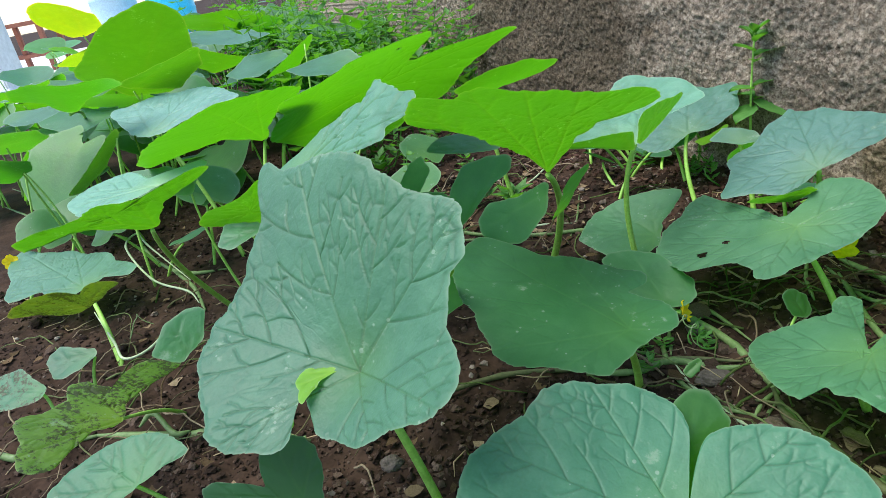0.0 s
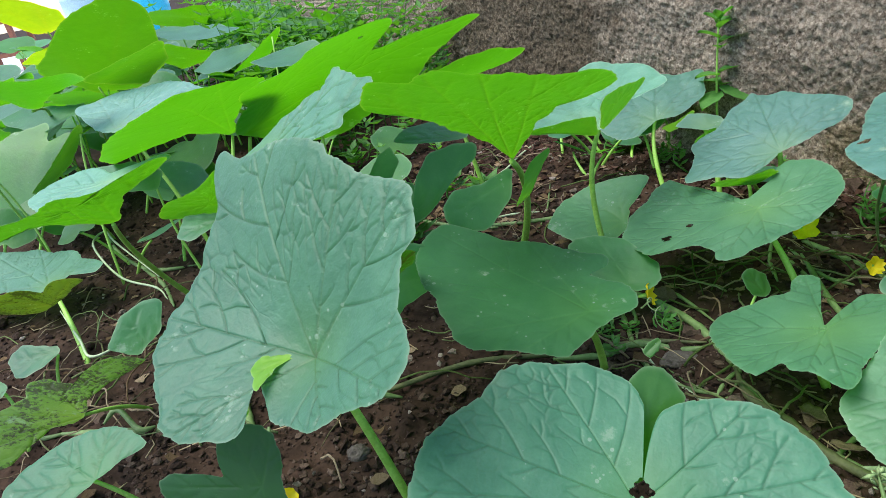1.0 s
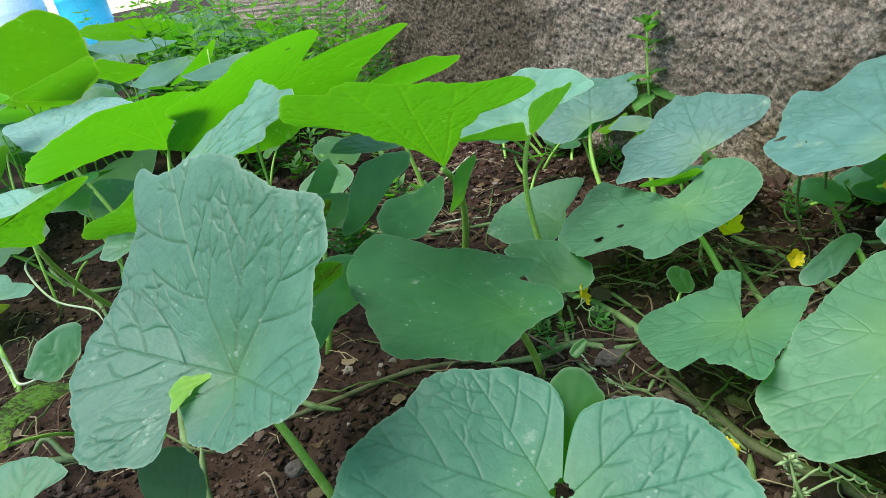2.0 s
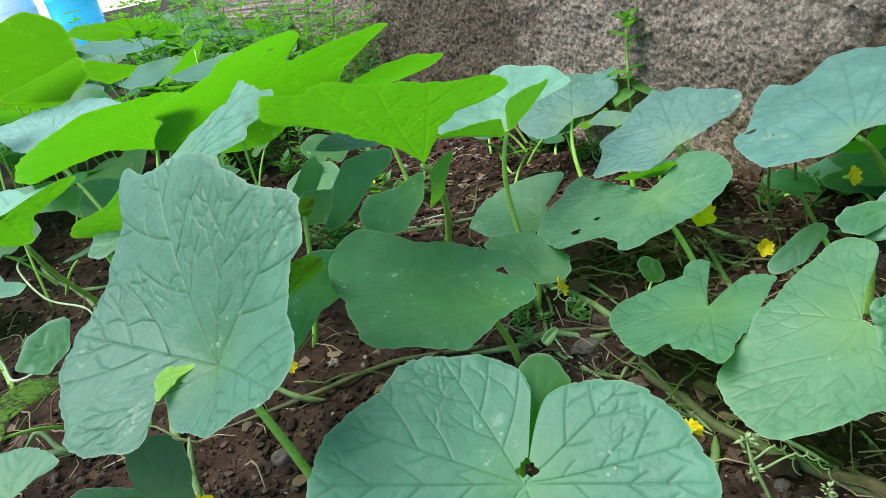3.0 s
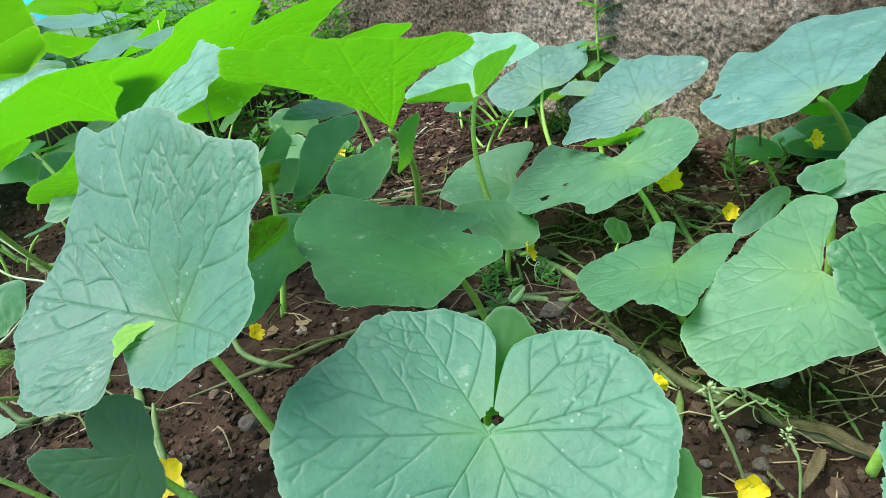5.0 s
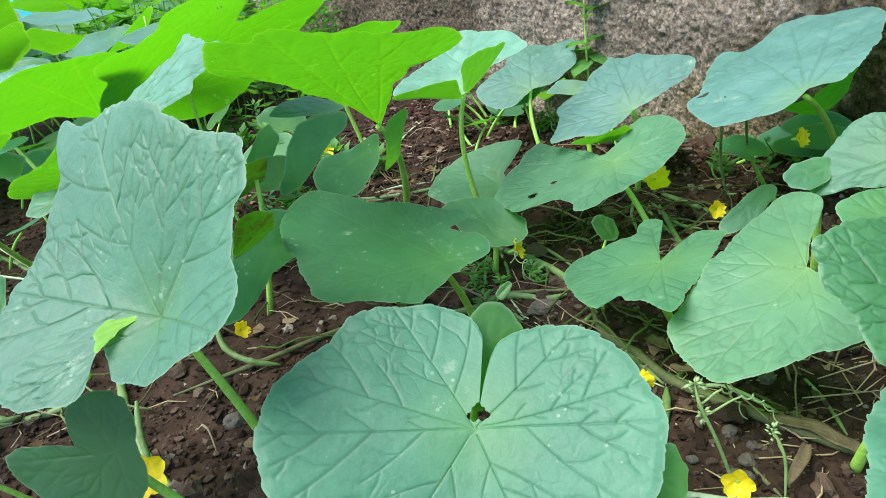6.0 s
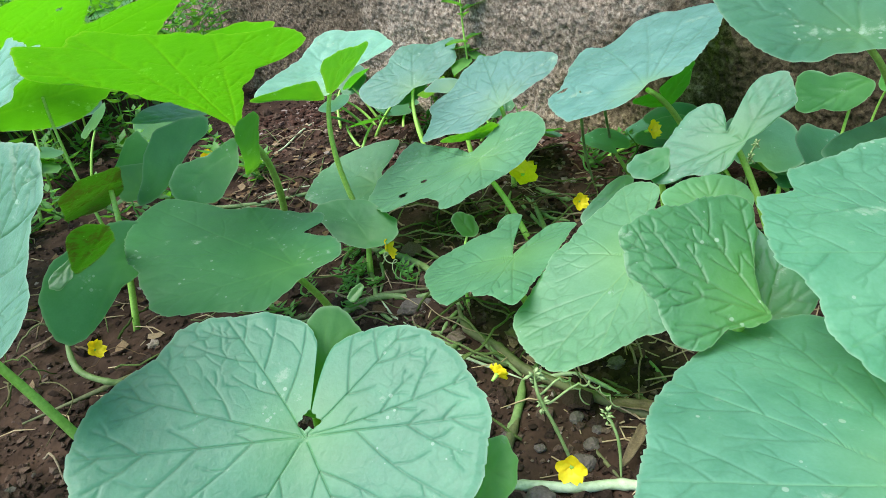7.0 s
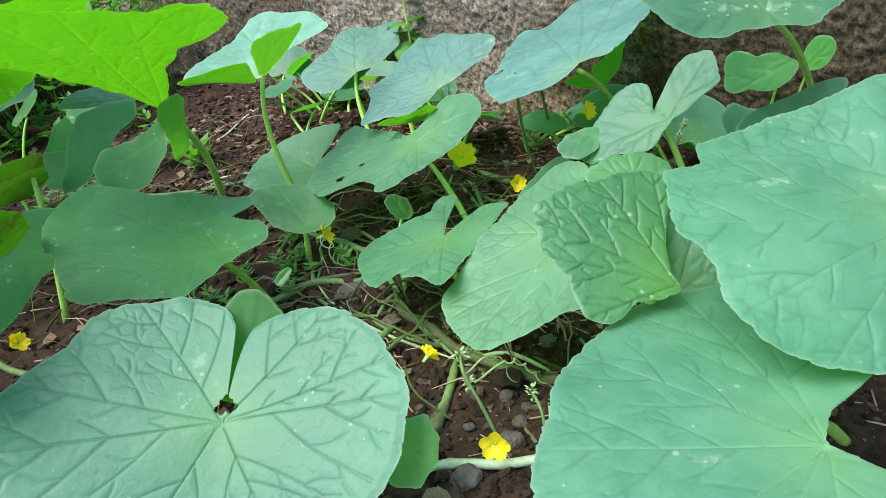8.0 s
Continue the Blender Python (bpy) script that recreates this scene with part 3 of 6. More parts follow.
leaf(vine_front, (0.097, 0.243, 0.092), (-29.2, -4.7, 160.6), (-0.1, 0.2), [(0.9, 7.9), (26.5, 8.6), (47.4, 9.9), (62.2, 11.3), (73.2, 11.8), (79.3, 12.0), (85.4, 12.2), (95.2, 12.1), (100.2, 12.0), (106.2, 11.6), (112.3, 11.3), (120.8, 10.8), (127.7, 10.9), (131.7, 11.0), (139.4, 10.6), (150.0, 9.6), (162.6, 8.8), (169.2, 8.2), (176.2, 7.4), (182.0, 6.4), (183.3, 5.8), (184.1, 3.7), (186.3, 0.9), (188.1, 3.3), (190.8, 5.2), (194.4, 6.0), (202.9, 6.8), (213.7, 7.8), (222.1, 8.5), (230.2, 9.0), (239.1, 9.4), (249.4, 9.7), (258.9, 9.9), (266.7, 10.3), (271.4, 10.3), (278.2, 10.0), (285.0, 10.0), (298.2, 9.7), (314.0, 9.1), (335.2, 8.4)], cone=(0.005, -0.062, 0.017, -0.007, -0.015), bend=(0.63, -0.10, -0.20), veins=(-134, -103, -90, -24, 33, 87, 106, 146), holes=[(-0.2, -0.9, 0.55)], foot=(0.105, 0.225), stalk=0.002, lit_tone=(1.22, 1.16, 1.30), relief=0.8, cell=0.00065)
leaf(vine_front, (0.102, 0.276, 0.076), (48.2, 20.5, -17.4), (0.5, 3.6), [3.4, 3.2, 2.9, 2.8, 2.2, 1.8, 1.6, 1.6, 1.6, 1.7, 2.0, 2.5, 3.1, 3.6, 3.6, 3.0, 2.2, 1.8, 1.6, 1.5, 1.5, 1.7, 1.9, 2.4, 2.9, 3.3], foot=(0.101, 0.301), lit_tone=(0.95, 0.97, 0.35), relief=0.40)
leaf(vine_front, (0.182, 0.201, 0.057), (-10.9, 30.8, -99.3), (0.1, 0.5), [1.5, 1.4, 1.4, 1.5, 1.5, 1.5, 1.7, 2.0, 2.0, 2.1, 2.3, 2.1, 1.6, 1.4, 1.3, 1.3, 1.3, 1.5, 1.8, 2.0, 1.9, 2.0, 2.3, 1.9, 1.7, 1.7], lit_tone=(1.35, 1.32, 0.60))
# bright yellow-green multiplier paints light coming through this folded flap
leaf(vine_front, (-0.079, 0.345, 0.165), (-1.7, -4.7, 107.0), (0.1, 1.6), [(41.6, 1.1), (65.7, 1.2), (119.6, 1.0), (157.5, 1.3), (181.4, 1.6), (192.6, 1.0), (222.7, 0.6), (277.2, 1.0), (295.2, 1.9), (296.9, 2.2), (334.6, 1.1)], cone=(0.004, -0.015, -0.001, 0.006, -0.001), bend=(1.91, 0.68, -0.25), veins=(1, 24), lit_tone=(2.20, 1.70, 0.20), relief=0.3, wave=0.03, cell=0.002)
# dark multiplier paints in the shade of the big leaf above
leaf(vine_front, (-0.118, 0.323, 0.090), (11.3, -61.9, 71.9), (-0.4, 1.1), [(8.0, 5.7), (16.0, 5.1), (21.0, 3.9), (37.7, 1.8), (51.8, 2.8), (64.6, 3.9), (77.6, 4.3), (101.1, 4.4), (115.6, 4.3), (125.6, 3.8), (167.1, 2.5), (227.9, 3.7), (274.1, 4.1), (314.0, 3.7), (339.8, 4.4), (354.9, 5.1)], cone=(-0.000, 0.000, -0.000, 0.000, -0.000), bend=(-0.00, 0.00, 0.00), veins=(-103, -49, 1, 60, 103), foot=(-0.085, 0.330), lit_tone=(0.33, 0.46, 0.24), relief=0.4, cell=0.0014)
# darker green: shade from overhanging leaves put into the colour
leaf(vine_middle, (0.124, 0.401, 0.116), (7.4, -0.8, 36.6), (-1.3, 4.4), [(2.9, 13.2), (10.8, 14.1), (15.4, 14.6), (21.7, 12.8), (29.1, 11.0), (35.8, 9.5), (51.9, 8.9), (71.8, 8.4), (93.0, 8.8), (102.5, 7.7), (103.5, 5.8), (116.6, 6.2), (124.6, 7.0), (138.0, 7.6), (145.2, 7.8), (151.6, 7.7), (164.6, 6.5), (183.8, 6.1), (199.8, 6.6), (211.9, 7.2), (226.2, 6.7), (236.9, 6.4), (252.7, 7.1), (266.1, 7.8), (274.6, 7.8), (286.7, 7.3), (300.0, 7.3), (313.1, 7.4), (320.0, 7.9), (324.8, 8.6), (336.5, 9.6), (344.1, 10.7), (356.4, 12.3)], cone=(0.011, -0.003, -0.051, 0.021, -0.001), bend=(0.05, 0.14, -0.08), veins=(-82, -57, 3, 27, 64, 145), foot=(0.152, 0.474), lit_tone=(0.62, 0.80, 0.50), relief=0.22, cell=0.0015)
leaf(vine_middle, (0.206, 0.553, 0.040), (17.3, -8.7, 7.5), (0.3, 3.0), [4.1, 3.6, 3.4, 3.4, 3.2, 3.0, 2.9, 3.1, 3.4, 4.2, 4.5, 5.1, 5.0, 4.4, 3.9, 3.5, 3.2, 3.1, 3.2, 3.1, 3.1, 3.4, 4.0, 5.1, 5.2, 4.5], foot=(0.201, 0.570), lit_tone=(0.75, 1.00, 0.62), relief=0.22)
leaf(vine_middle, (0.344, 0.561, 0.089), (-16.6, -4.4, 66.9), (-1.4, 1.5), [(11.5, 12.6), (27.1, 13.5), (35.0, 14.1), (43.4, 14.1), (56.0, 15.3), (62.4, 15.5), (65.7, 12.1), (75.7, 7.8), (98.7, 4.1), (116.6, 6.9), (117.1, 9.4), (124.6, 10.6), (134.0, 10.8), (150.0, 10.0), (169.1, 9.3), (187.0, 8.4), (204.0, 7.0), (225.1, 5.6), (239.1, 5.2), (265.3, 5.9), (283.6, 7.3), (293.5, 7.2), (300.7, 5.9), (317.4, 5.7), (328.8, 6.7), (340.0, 9.5), (357.2, 10.9)], cone=(-0.002, 0.030, -0.057, -0.017, -0.019), bend=(0.40, 0.49, 0.07), veins=(-154, -90, -64, -3, 55, 157), holes=[(0.1, 6.6, 0.28), (-1.8, 8.9, 0.5)], foot=(0.372, 0.522), lit_tone=(1.50, 1.25, 1.15), relief=0.75, cell=0.0013)
leaf(vine_middle, (0.256, 0.700, 0.039), (1.1, -19.5, 65.8), (1.9, 3.3), [5.4, 5.2, 5.1, 4.7, 4.7, 4.9, 5.1, 5.4, 6.0, 6.8, 8.0, 5.9, 4.6, 3.9, 4.0, 4.3, 5.0, 5.3, 5.9, 5.9, 5.8, 6.1, 6.0, 6.1, 6.6, 5.9], foot=(0.238, 0.698), lit_tone=(1.30, 1.10, 0.98), relief=0.50)
leaf(vine_middle, (0.289, 0.372, 0.077), (-10.3, 5.1, 57.3), (-1.6, 0.6), [(5.7, 7.1), (22.2, 8.5), (36.5, 9.0), (46.0, 8.3), (57.9, 8.0), (76.6, 8.5), (79.7, 10.3), (84.8, 11.5), (91.3, 10.8), (92.2, 7.2), (93.2, 4.4), (101.9, 2.2), (111.1, 6.5), (112.5, 7.8), (121.2, 8.6), (130.7, 8.3), (139.2, 6.6), (166.1, 4.4), (202.0, 3.7), (235.4, 4.3), (256.3, 6.6), (261.5, 6.2), (269.6, 5.1), (280.5, 4.4), (288.7, 4.7), (305.5, 4.0), (309.1, 6.1), (319.3, 6.1), (345.5, 6.3)], cone=(-0.009, -0.013, 0.006, -0.031, 0.002), bend=(-0.09, 0.16, -0.12), veins=(-96, -77, -43, 13, 81, 123), foot=(0.313, 0.400), lit_tone=(1.50, 1.25, 1.10), relief=0.75, cell=0.0011)
# lowered green multiplier here also paints in shade from overhead leaves
leaf(vine_middle, (0.109, 0.594, 0.160), (-37.0, -51.1, 124.1), (-0.3, 3.8), [3.7, 3.6, 3.5, 3.1, 3.0, 2.4, 2.0, 1.9, 1.9, 1.9, 2.2, 2.9, 4.6, 3.9, 3.5, 3.1, 2.6, 2.4, 2.3, 2.4, 2.6, 2.7, 2.7, 2.9, 2.9, 3.2], lit_tone=(0.62, 0.88, 0.48), relief=0.22)
# dimmed to paint the shade that taller leaves throw on this one
leaf(vine_middle, (-0.007, 0.508, 0.118), (-52.4, -42.0, 169.1), (1.2, 1.9), [6.1, 5.5, 4.9, 4.6, 3.9, 3.7, 3.5, 3.1, 3.0, 3.0, 3.2, 3.6, 4.4, 5.1, 5.6, 5.9, 5.4, 4.1, 3.0, 2.4, 2.1, 2.2, 2.5, 3.0, 3.9, 5.4], lit_tone=(0.75, 0.85, 0.75), relief=0.22)
leaf(vine_middle, (-0.016, 0.644, 0.147), (-29.9, 16.9, 48.7), (0.9, 4.4), [5.3, 6.6, 7.2, 8.5, 6.5, 5.0, 4.3, 3.9, 3.4, 3.3, 3.3, 3.5, 4.0, 5.0, 7.4, 7.6, 7.5, 6.5, 5.8, 4.3, 3.6, 3.3, 3.1, 3.2, 3.5, 4.1], foot=(-0.051, 0.626), worn=True, lit_tone=(0.42, 0.40, 0.20))
leaf(vine_middle, (0.020, 0.642, 0.117), (53.6, 46.9, -8.8), (-1.3, 4.8), [4.3, 5.3, 4.5, 2.3, 1.8, 1.6, 1.5, 1.5, 1.6, 1.8, 2.2, 3.2, 4.8, 6.3, 4.1, 3.2, 2.7, 2.5, 2.3, 2.2, 2.3, 2.6, 2.7, 2.8, 3.0, 3.6], lit_tone=(0.62, 0.88, 0.48), relief=0.22)
leaf(vine_middle, (0.112, 0.609, 0.116), (39.3, 17.5, -148.8), (0.3, 7.8), [5.4, 5.7, 4.0, 2.2, 1.6, 1.3, 1.2, 1.1, 1.1, 1.2, 1.4, 1.8, 2.6, 5.6, 5.6, 2.9, 2.0, 1.6, 1.4, 1.3, 1.2, 1.3, 1.5, 1.8, 2.4, 4.1], lit_tone=(1.50, 1.10, 0.60), relief=0.22)
leaf(vine_middle, (-0.003, 0.723, 0.103), (50.7, -33.7, 17.3), (0.6, 1.1), [2.9, 2.6, 2.3, 2.2, 2.2, 2.3, 2.5, 2.6, 2.8, 3.2, 3.0, 2.8, 2.7, 2.8, 2.4, 2.2, 2.0, 2.0, 2.2, 2.5, 2.6, 2.6, 2.8, 3.2, 2.9, 2.8], lit_tone=(0.62, 0.88, 0.48), relief=0.15)
leaf(vine_middle, (-0.038, 0.483, 0.129), (37.7, -20.3, -137.4), (0.4, 3.7), [3.2, 3.5, 3.9, 3.5, 2.8, 2.2, 1.8, 1.6, 1.5, 1.5, 1.6, 1.8, 2.2, 3.2, 4.1, 3.7, 3.0, 2.4, 2.1, 1.9, 1.9, 2.0, 1.9, 2.0, 2.2, 2.5], worn=True, lit_tone=(0.42, 0.40, 0.20))
leaf(vine_middle, (-0.037, 0.492, 0.137), (-28.6, -36.7, 140.5), (-0.3, 1.5), [1.3, 1.1, 1.0, 0.9, 0.8, 0.7, 0.7, 0.7, 0.7, 0.8, 0.9, 1.2, 1.8, 1.2, 1.0, 0.9, 0.8, 0.8, 0.8, 0.7, 0.7, 0.8, 0.9, 1.2, 1.3, 1.2], lit_tone=(0.90, 0.90, 0.90))
leaf(vine_middle, (0.283, 0.441, 0.067), (55.9, -20.1, 20.2), (0.1, 1.5), [1.4, 1.3, 1.2, 1.1, 1.0, 1.0, 1.1, 1.2, 1.1, 1.2, 1.3, 1.5, 1.5, 1.5, 1.3, 1.2, 1.1, 1.1, 1.0, 0.9, 1.0, 1.0, 1.1, 1.2, 1.4, 1.4], foot=(0.262, 0.430), stalk=0.0014, lit_tone=(0.50, 0.62, 0.20))
leaf(vine_middle, (0.166, 0.378, 0.094), (-36.2, -36.7, 132.6), (0.0, 0.8), [0.7, 0.7, 0.7, 0.6, 0.5, 0.5, 0.4, 0.5, 0.5, 0.5, 0.6, 0.7, 0.9, 0.9, 0.8, 0.6, 0.5, 0.5, 0.5, 0.4, 0.4, 0.4, 0.5, 0.6, 0.7, 0.7], lit_tone=(0.90, 0.85, 0.50))
leaf(vine_tall, (0.117, 0.615, 0.175), (34.9, 10.4, 161.9), (-2.4, 12.2), [(3.4, 9.2), (10.6, 10.6), (15.9, 10.6), (21.5, 10.2), (25.7, 11.5), (29.5, 12.7), (38.1, 12.2), (48.5, 11.4), (51.5, 10.0), (53.7, 7.8), (76.2, 5.0), (123.9, 4.6), (155.9, 6.9), (167.1, 11.6), (169.1, 13.3), (172.8, 11.5), (181.8, 8.4), (206.2, 5.2), (234.0, 5.2), (244.5, 7.4), (251.3, 8.3), (262.3, 9.6), (277.2, 9.1), (292.8, 7.1), (316.0, 6.1), (340.7, 6.9), (356.4, 7.9)], cone=(-0.001, -0.019, 0.002, -0.011, -0.001), bend=(-0.03, 0.10, 0.14), veins=(-40, -22, -9, 0, 12), foot=(0.137, 0.763), stalk=0.0038, lit_tone=(1.05, 1.00, 0.30), relief=0.8, cell=0.0018)
# near-white multiplier: glare of the sky painted onto the blade
leaf(vine_tall, (0.217, 0.644, 0.176), (14.7, 2.3, -19.8), (-0.4, 6.3), [7.7, 7.4, 7.2, 7.3, 7.3, 7.3, 7.7, 5.5, 4.3, 3.7, 3.7, 4.3, 5.6, 6.7, 7.0, 7.9, 10.3, 7.6, 5.7, 4.7, 4.2, 4.0, 4.1, 4.5, 5.3, 6.9], bend=(1.00, 0.00, 0.50), foot=(0.229, 0.669), lit_tone=(2.90, 1.95, 3.00), relief=1.0)
leaf(vine_tall, (0.096, 0.791, 0.156), (-2.8, -19.2, 80.0), (1.1, 4.7), [4.2, 3.7, 3.5, 3.0, 2.7, 2.7, 2.7, 2.7, 2.5, 2.5, 2.6, 2.9, 3.6, 4.9, 4.7, 3.7, 2.8, 2.4, 2.2, 2.1, 2.1, 2.2, 2.5, 3.1, 3.9, 4.8])
leaf(vine_tall, (0.082, 0.976, 0.193), (7.0, -36.3, -101.6), (0.9, 5.9), [7.8, 6.3, 5.5, 5.2, 4.4, 3.9, 3.8, 3.8, 3.9, 4.1, 4.5, 5.5, 6.5, 8.0, 7.0, 6.0, 5.2, 4.1, 3.6, 3.3, 3.3, 3.4, 3.8, 4.5, 6.0, 7.0], foot=(0.128, 0.959), lit_tone=(1.05, 1.00, 0.30), cell=0.006)
leaf(vine_tall, (-0.189, 0.869, 0.198), (24.7, -20.7, -137.1), (-5.0, 14.7), [(9.9, 8.4), (17.4, 14.4), (22.9, 18.9), (34.5, 24.8), (40.5, 24.1), (44.6, 22.7), (55.7, 14.8), (67.2, 14.4), (70.0, 17.2), (112.5, 11.7), (140.2, 13.8), (161.0, 15.8), (171.2, 14.9), (200.3, 12.9), (235.3, 8.8), (268.5, 7.5), (298.5, 9.3), (320.8, 11.2), (329.2, 12.6), (340.5, 16.0), (345.4, 18.8), (348.3, 20.3), (352.4, 19.6), (353.8, 17.4)], cone=(-0.016, 0.082, -0.025, 0.062, -0.032), bend=(-0.25, -0.36, -0.47), veins=(-39, -15, 4, 10, 17), holes=[(1.4, 26.5, 0.3)], foot=(-0.213, 0.889), lit_tone=(1.05, 1.00, 0.30), relief=0.40, cell=0.0022)
leaf(vine_tall, (-0.244, 1.024, 0.174), (17.1, 13.5, 176.8), (-5.0, 21.1), [(5.9, 13.3), (29.1, 11.6), (67.3, 11.9), (111.5, 19.1), (118.5, 21.0), (125.4, 13.4), (142.2, 11.6), (160.6, 16.7), (166.4, 22.4), (176.7, 12.4), (218.9, 6.7), (282.6, 9.8), (309.0, 11.1), (329.1, 12.9), (342.4, 14.6), (352.9, 14.2)], cone=(0.030, -0.004, -0.004, -0.011, 0.017), bend=(0.11, -0.03, -0.10), veins=(-31, -21, -12, 29), foot=(-0.264, 0.927), lit_tone=(1.05, 1.00, 0.30), relief=0.40, cell=0.0025)
# whitened to paint in a grazing sky reflection
leaf(vine_tall, (-0.407, 1.016, 0.216), (14.2, 13.5, -69.1), (-3.3, 3.9), [(13.3, 9.8), (27.7, 11.8), (36.3, 9.0), (52.7, 5.9), (93.8, 5.2), (131.8, 6.0), (159.1, 6.3), (195.2, 7.6), (220.5, 11.2), (235.9, 15.8), (241.5, 13.7), (259.4, 10.9), (291.7, 7.5), (332.0, 7.8)], cone=(-0.000, 0.000, -0.000, 0.000, 0.000), bend=(0.00, -0.00, -0.00), veins=(-95, -44, 4, 5), foot=(-0.318, 0.983), lit_tone=(3.20, 2.10, 3.30), relief=1.1, cell=0.0025)
leaf(vine_tall, (-0.044, 0.872, 0.088), (52.3, 34.0, -23.4), (0.3, 3.0), [3.1, 2.8, 2.7, 2.3, 1.9, 1.7, 1.7, 1.7, 1.8, 2.1, 2.7, 2.6, 2.6, 2.9, 3.3, 3.0, 2.2, 1.8, 1.6, 1.6, 1.6, 1.7, 2.0, 2.5, 2.8, 3.5], lit_tone=(0.62, 0.88, 0.48), relief=0.15, cell=0.006)
leaf(vine_tall, (0.217, 0.634, 0.177), (38.2, -50.2, -100.1), (1.4, 2.8), [3.1, 2.4, 2.1, 1.9, 1.9, 1.9, 2.1, 2.3, 2.7, 3.6, 3.7, 3.2, 3.0, 3.0, 3.1, 3.0, 2.6, 2.3, 2.0, 2.0, 2.0, 2.1, 2.5, 2.9, 3.7, 4.9], fold=0.00, lit_tone=(1.05, 1.00, 0.30))
leaf(vine_tall, (0.207, 0.625, 0.176), (22.7, 49.4, 118.9), (-0.9, 2.9), [2.6, 4.7, 2.2, 1.5, 1.2, 1.0, 1.0, 1.0, 1.1, 1.2, 1.5, 2.2, 3.2, 2.7, 2.5, 2.4, 2.4, 1.9, 1.5, 1.3, 1.2, 1.2, 1.2, 1.3, 1.5, 1.8], fold=0.00, lit_tone=(1.05, 1.00, 0.30))
# grey-blue multipliers on the wall leaves paint in the sky's reflection
leaf(vine_wall, (0.385, 0.907, 0.089), (25.8, 7.0, -41.9), (-2.2, 3.3), [(10.8, 6.9), (24.4, 8.5), (29.7, 9.8), (39.2, 9.5), (47.7, 8.4), (63.8, 8.0), (83.5, 6.2), (110.4, 5.1), (144.7, 4.0), (161.9, 5.1), (176.0, 7.2), (197.2, 8.4), (213.4, 8.4), (231.9, 8.3), (254.6, 5.9), (285.9, 4.3), (317.6, 5.8), (340.9, 6.8)], cone=(-0.000, 0.000, -0.000, 0.000, -0.000), bend=(-0.00, -0.00, 0.00), veins=(-131, -78, -20, 13, 32), foot=(0.377, 0.861), lit_tone=(1.80, 1.20, 1.95), relief=0.8, cell=0.0025)
leaf(vine_wall, (0.401, 0.619, 0.119), (19.8, -15.9, -20.2), (-0.2, 3.4), [(0.1, 8.2), (4.1, 7.2), (17.3, 6.5), (26.3, 6.8), (45.9, 6.2), (70.5, 7.5), (82.8, 8.4), (89.0, 8.2), (102.1, 7.0), (116.6, 5.1), (145.2, 3.9), (162.2, 3.4), (175.2, 3.5), (194.4, 4.7), (206.7, 6.2), (216.3, 7.1), (235.2, 7.8), (243.7, 9.2), (248.7, 10.4), (262.5, 8.7), (275.9, 8.0), (287.7, 8.5), (297.0, 7.8), (316.6, 6.4), (338.0, 7.2), (352.9, 7.6)], cone=(0.037, 0.021, 0.039, 0.014, 0.023), bend=(-0.13, -0.63, -0.71), veins=(-111, -76, -24, 0, 39, 59), foot=(0.424, 0.665), lit_tone=(1.80, 1.20, 1.95), relief=0.8, cell=0.0016)
leaf(vine_wall, (0.465, 0.437, 0.159), (-3.1, -15.8, -22.1), (0.6, 7.9), [(7.9, 14.7), (15.5, 18.1), (22.3, 18.3), (30.5, 17.5), (35.4, 18.5), (42.5, 17.7), (49.8, 15.9), (77.9, 9.3), (125.7, 6.7), (149.0, 7.2), (167.2, 8.2), (178.6, 7.5), (184.4, 7.9), (192.4, 9.4), (199.3, 10.6), (206.0, 10.2), (214.5, 10.4), (226.4, 10.8), (240.5, 9.8), (262.9, 9.1), (287.2, 9.4), (295.7, 9.3), (301.5, 8.6), (323.4, 10.2), (339.1, 12.9), (351.7, 15.8), (356.7, 12.8)], cone=(-0.023, 0.013, 0.002, 0.014, -0.005), bend=(-0.04, -0.02, 0.06), veins=(-78, -40, -1, 14, 25, 37), holes=[(-6.6, 11.0, 0.45)], foot=(0.613, 0.540), lit_tone=(2.25, 1.50, 2.35), relief=0.8, cell=0.0018)
leaf(vine_wall, (0.453, 0.224, 0.230), (14.4, -16.8, 32.4), (4.0, 3.0), [6.3, 6.6, 6.3, 6.7, 7.3, 7.5, 7.8, 8.2, 7.5, 7.3, 6.8, 6.3, 6.3, 6.8, 6.9, 6.8, 7.3, 6.6, 6.7, 7.8, 8.1, 7.7, 7.4, 7.0, 7.1, 6.7], foot=(0.700, 0.366), stalk=0.0024, lit_tone=(0.95, 0.88, 0.90), relief=0.7, cell=0.0015)
leaf(vine_wall, (0.678, 0.392, 0.118), (75.0, 0.0, -66.7), (-2.8, -1.2), [(49.8, 2.6), (75.9, 3.5), (97.9, 3.1), (129.6, 2.4), (196.3, 1.8), (236.1, 3.7), (259.3, 3.5), (288.0, 3.8), (340.3, 1.5)], cone=(0.02, 0.03, 0.0, 0.0, 0.0), foot=(0.664, 0.408), stalk=0.0015, cell=0.002, lit_tone=(0.70, 0.95, 0.45), relief=0.4)
leaf(vine_wall, (0.684, 0.380, 0.112), (70.0, 0.0, -60.0), (0.6, 0.9), [2.0, 2.1, 1.8, 1.3, 1.2, 1.1, 1.2, 1.4, 1.3, 1.1, 1.2, 1.5], cone=(0.02, 0.03, 0.0, 0.0, 0.0), foot=(0.672, 0.390), stalk=0.0012, cell=0.002, lit_tone=(0.60, 1.00, 0.25), relief=0.4)
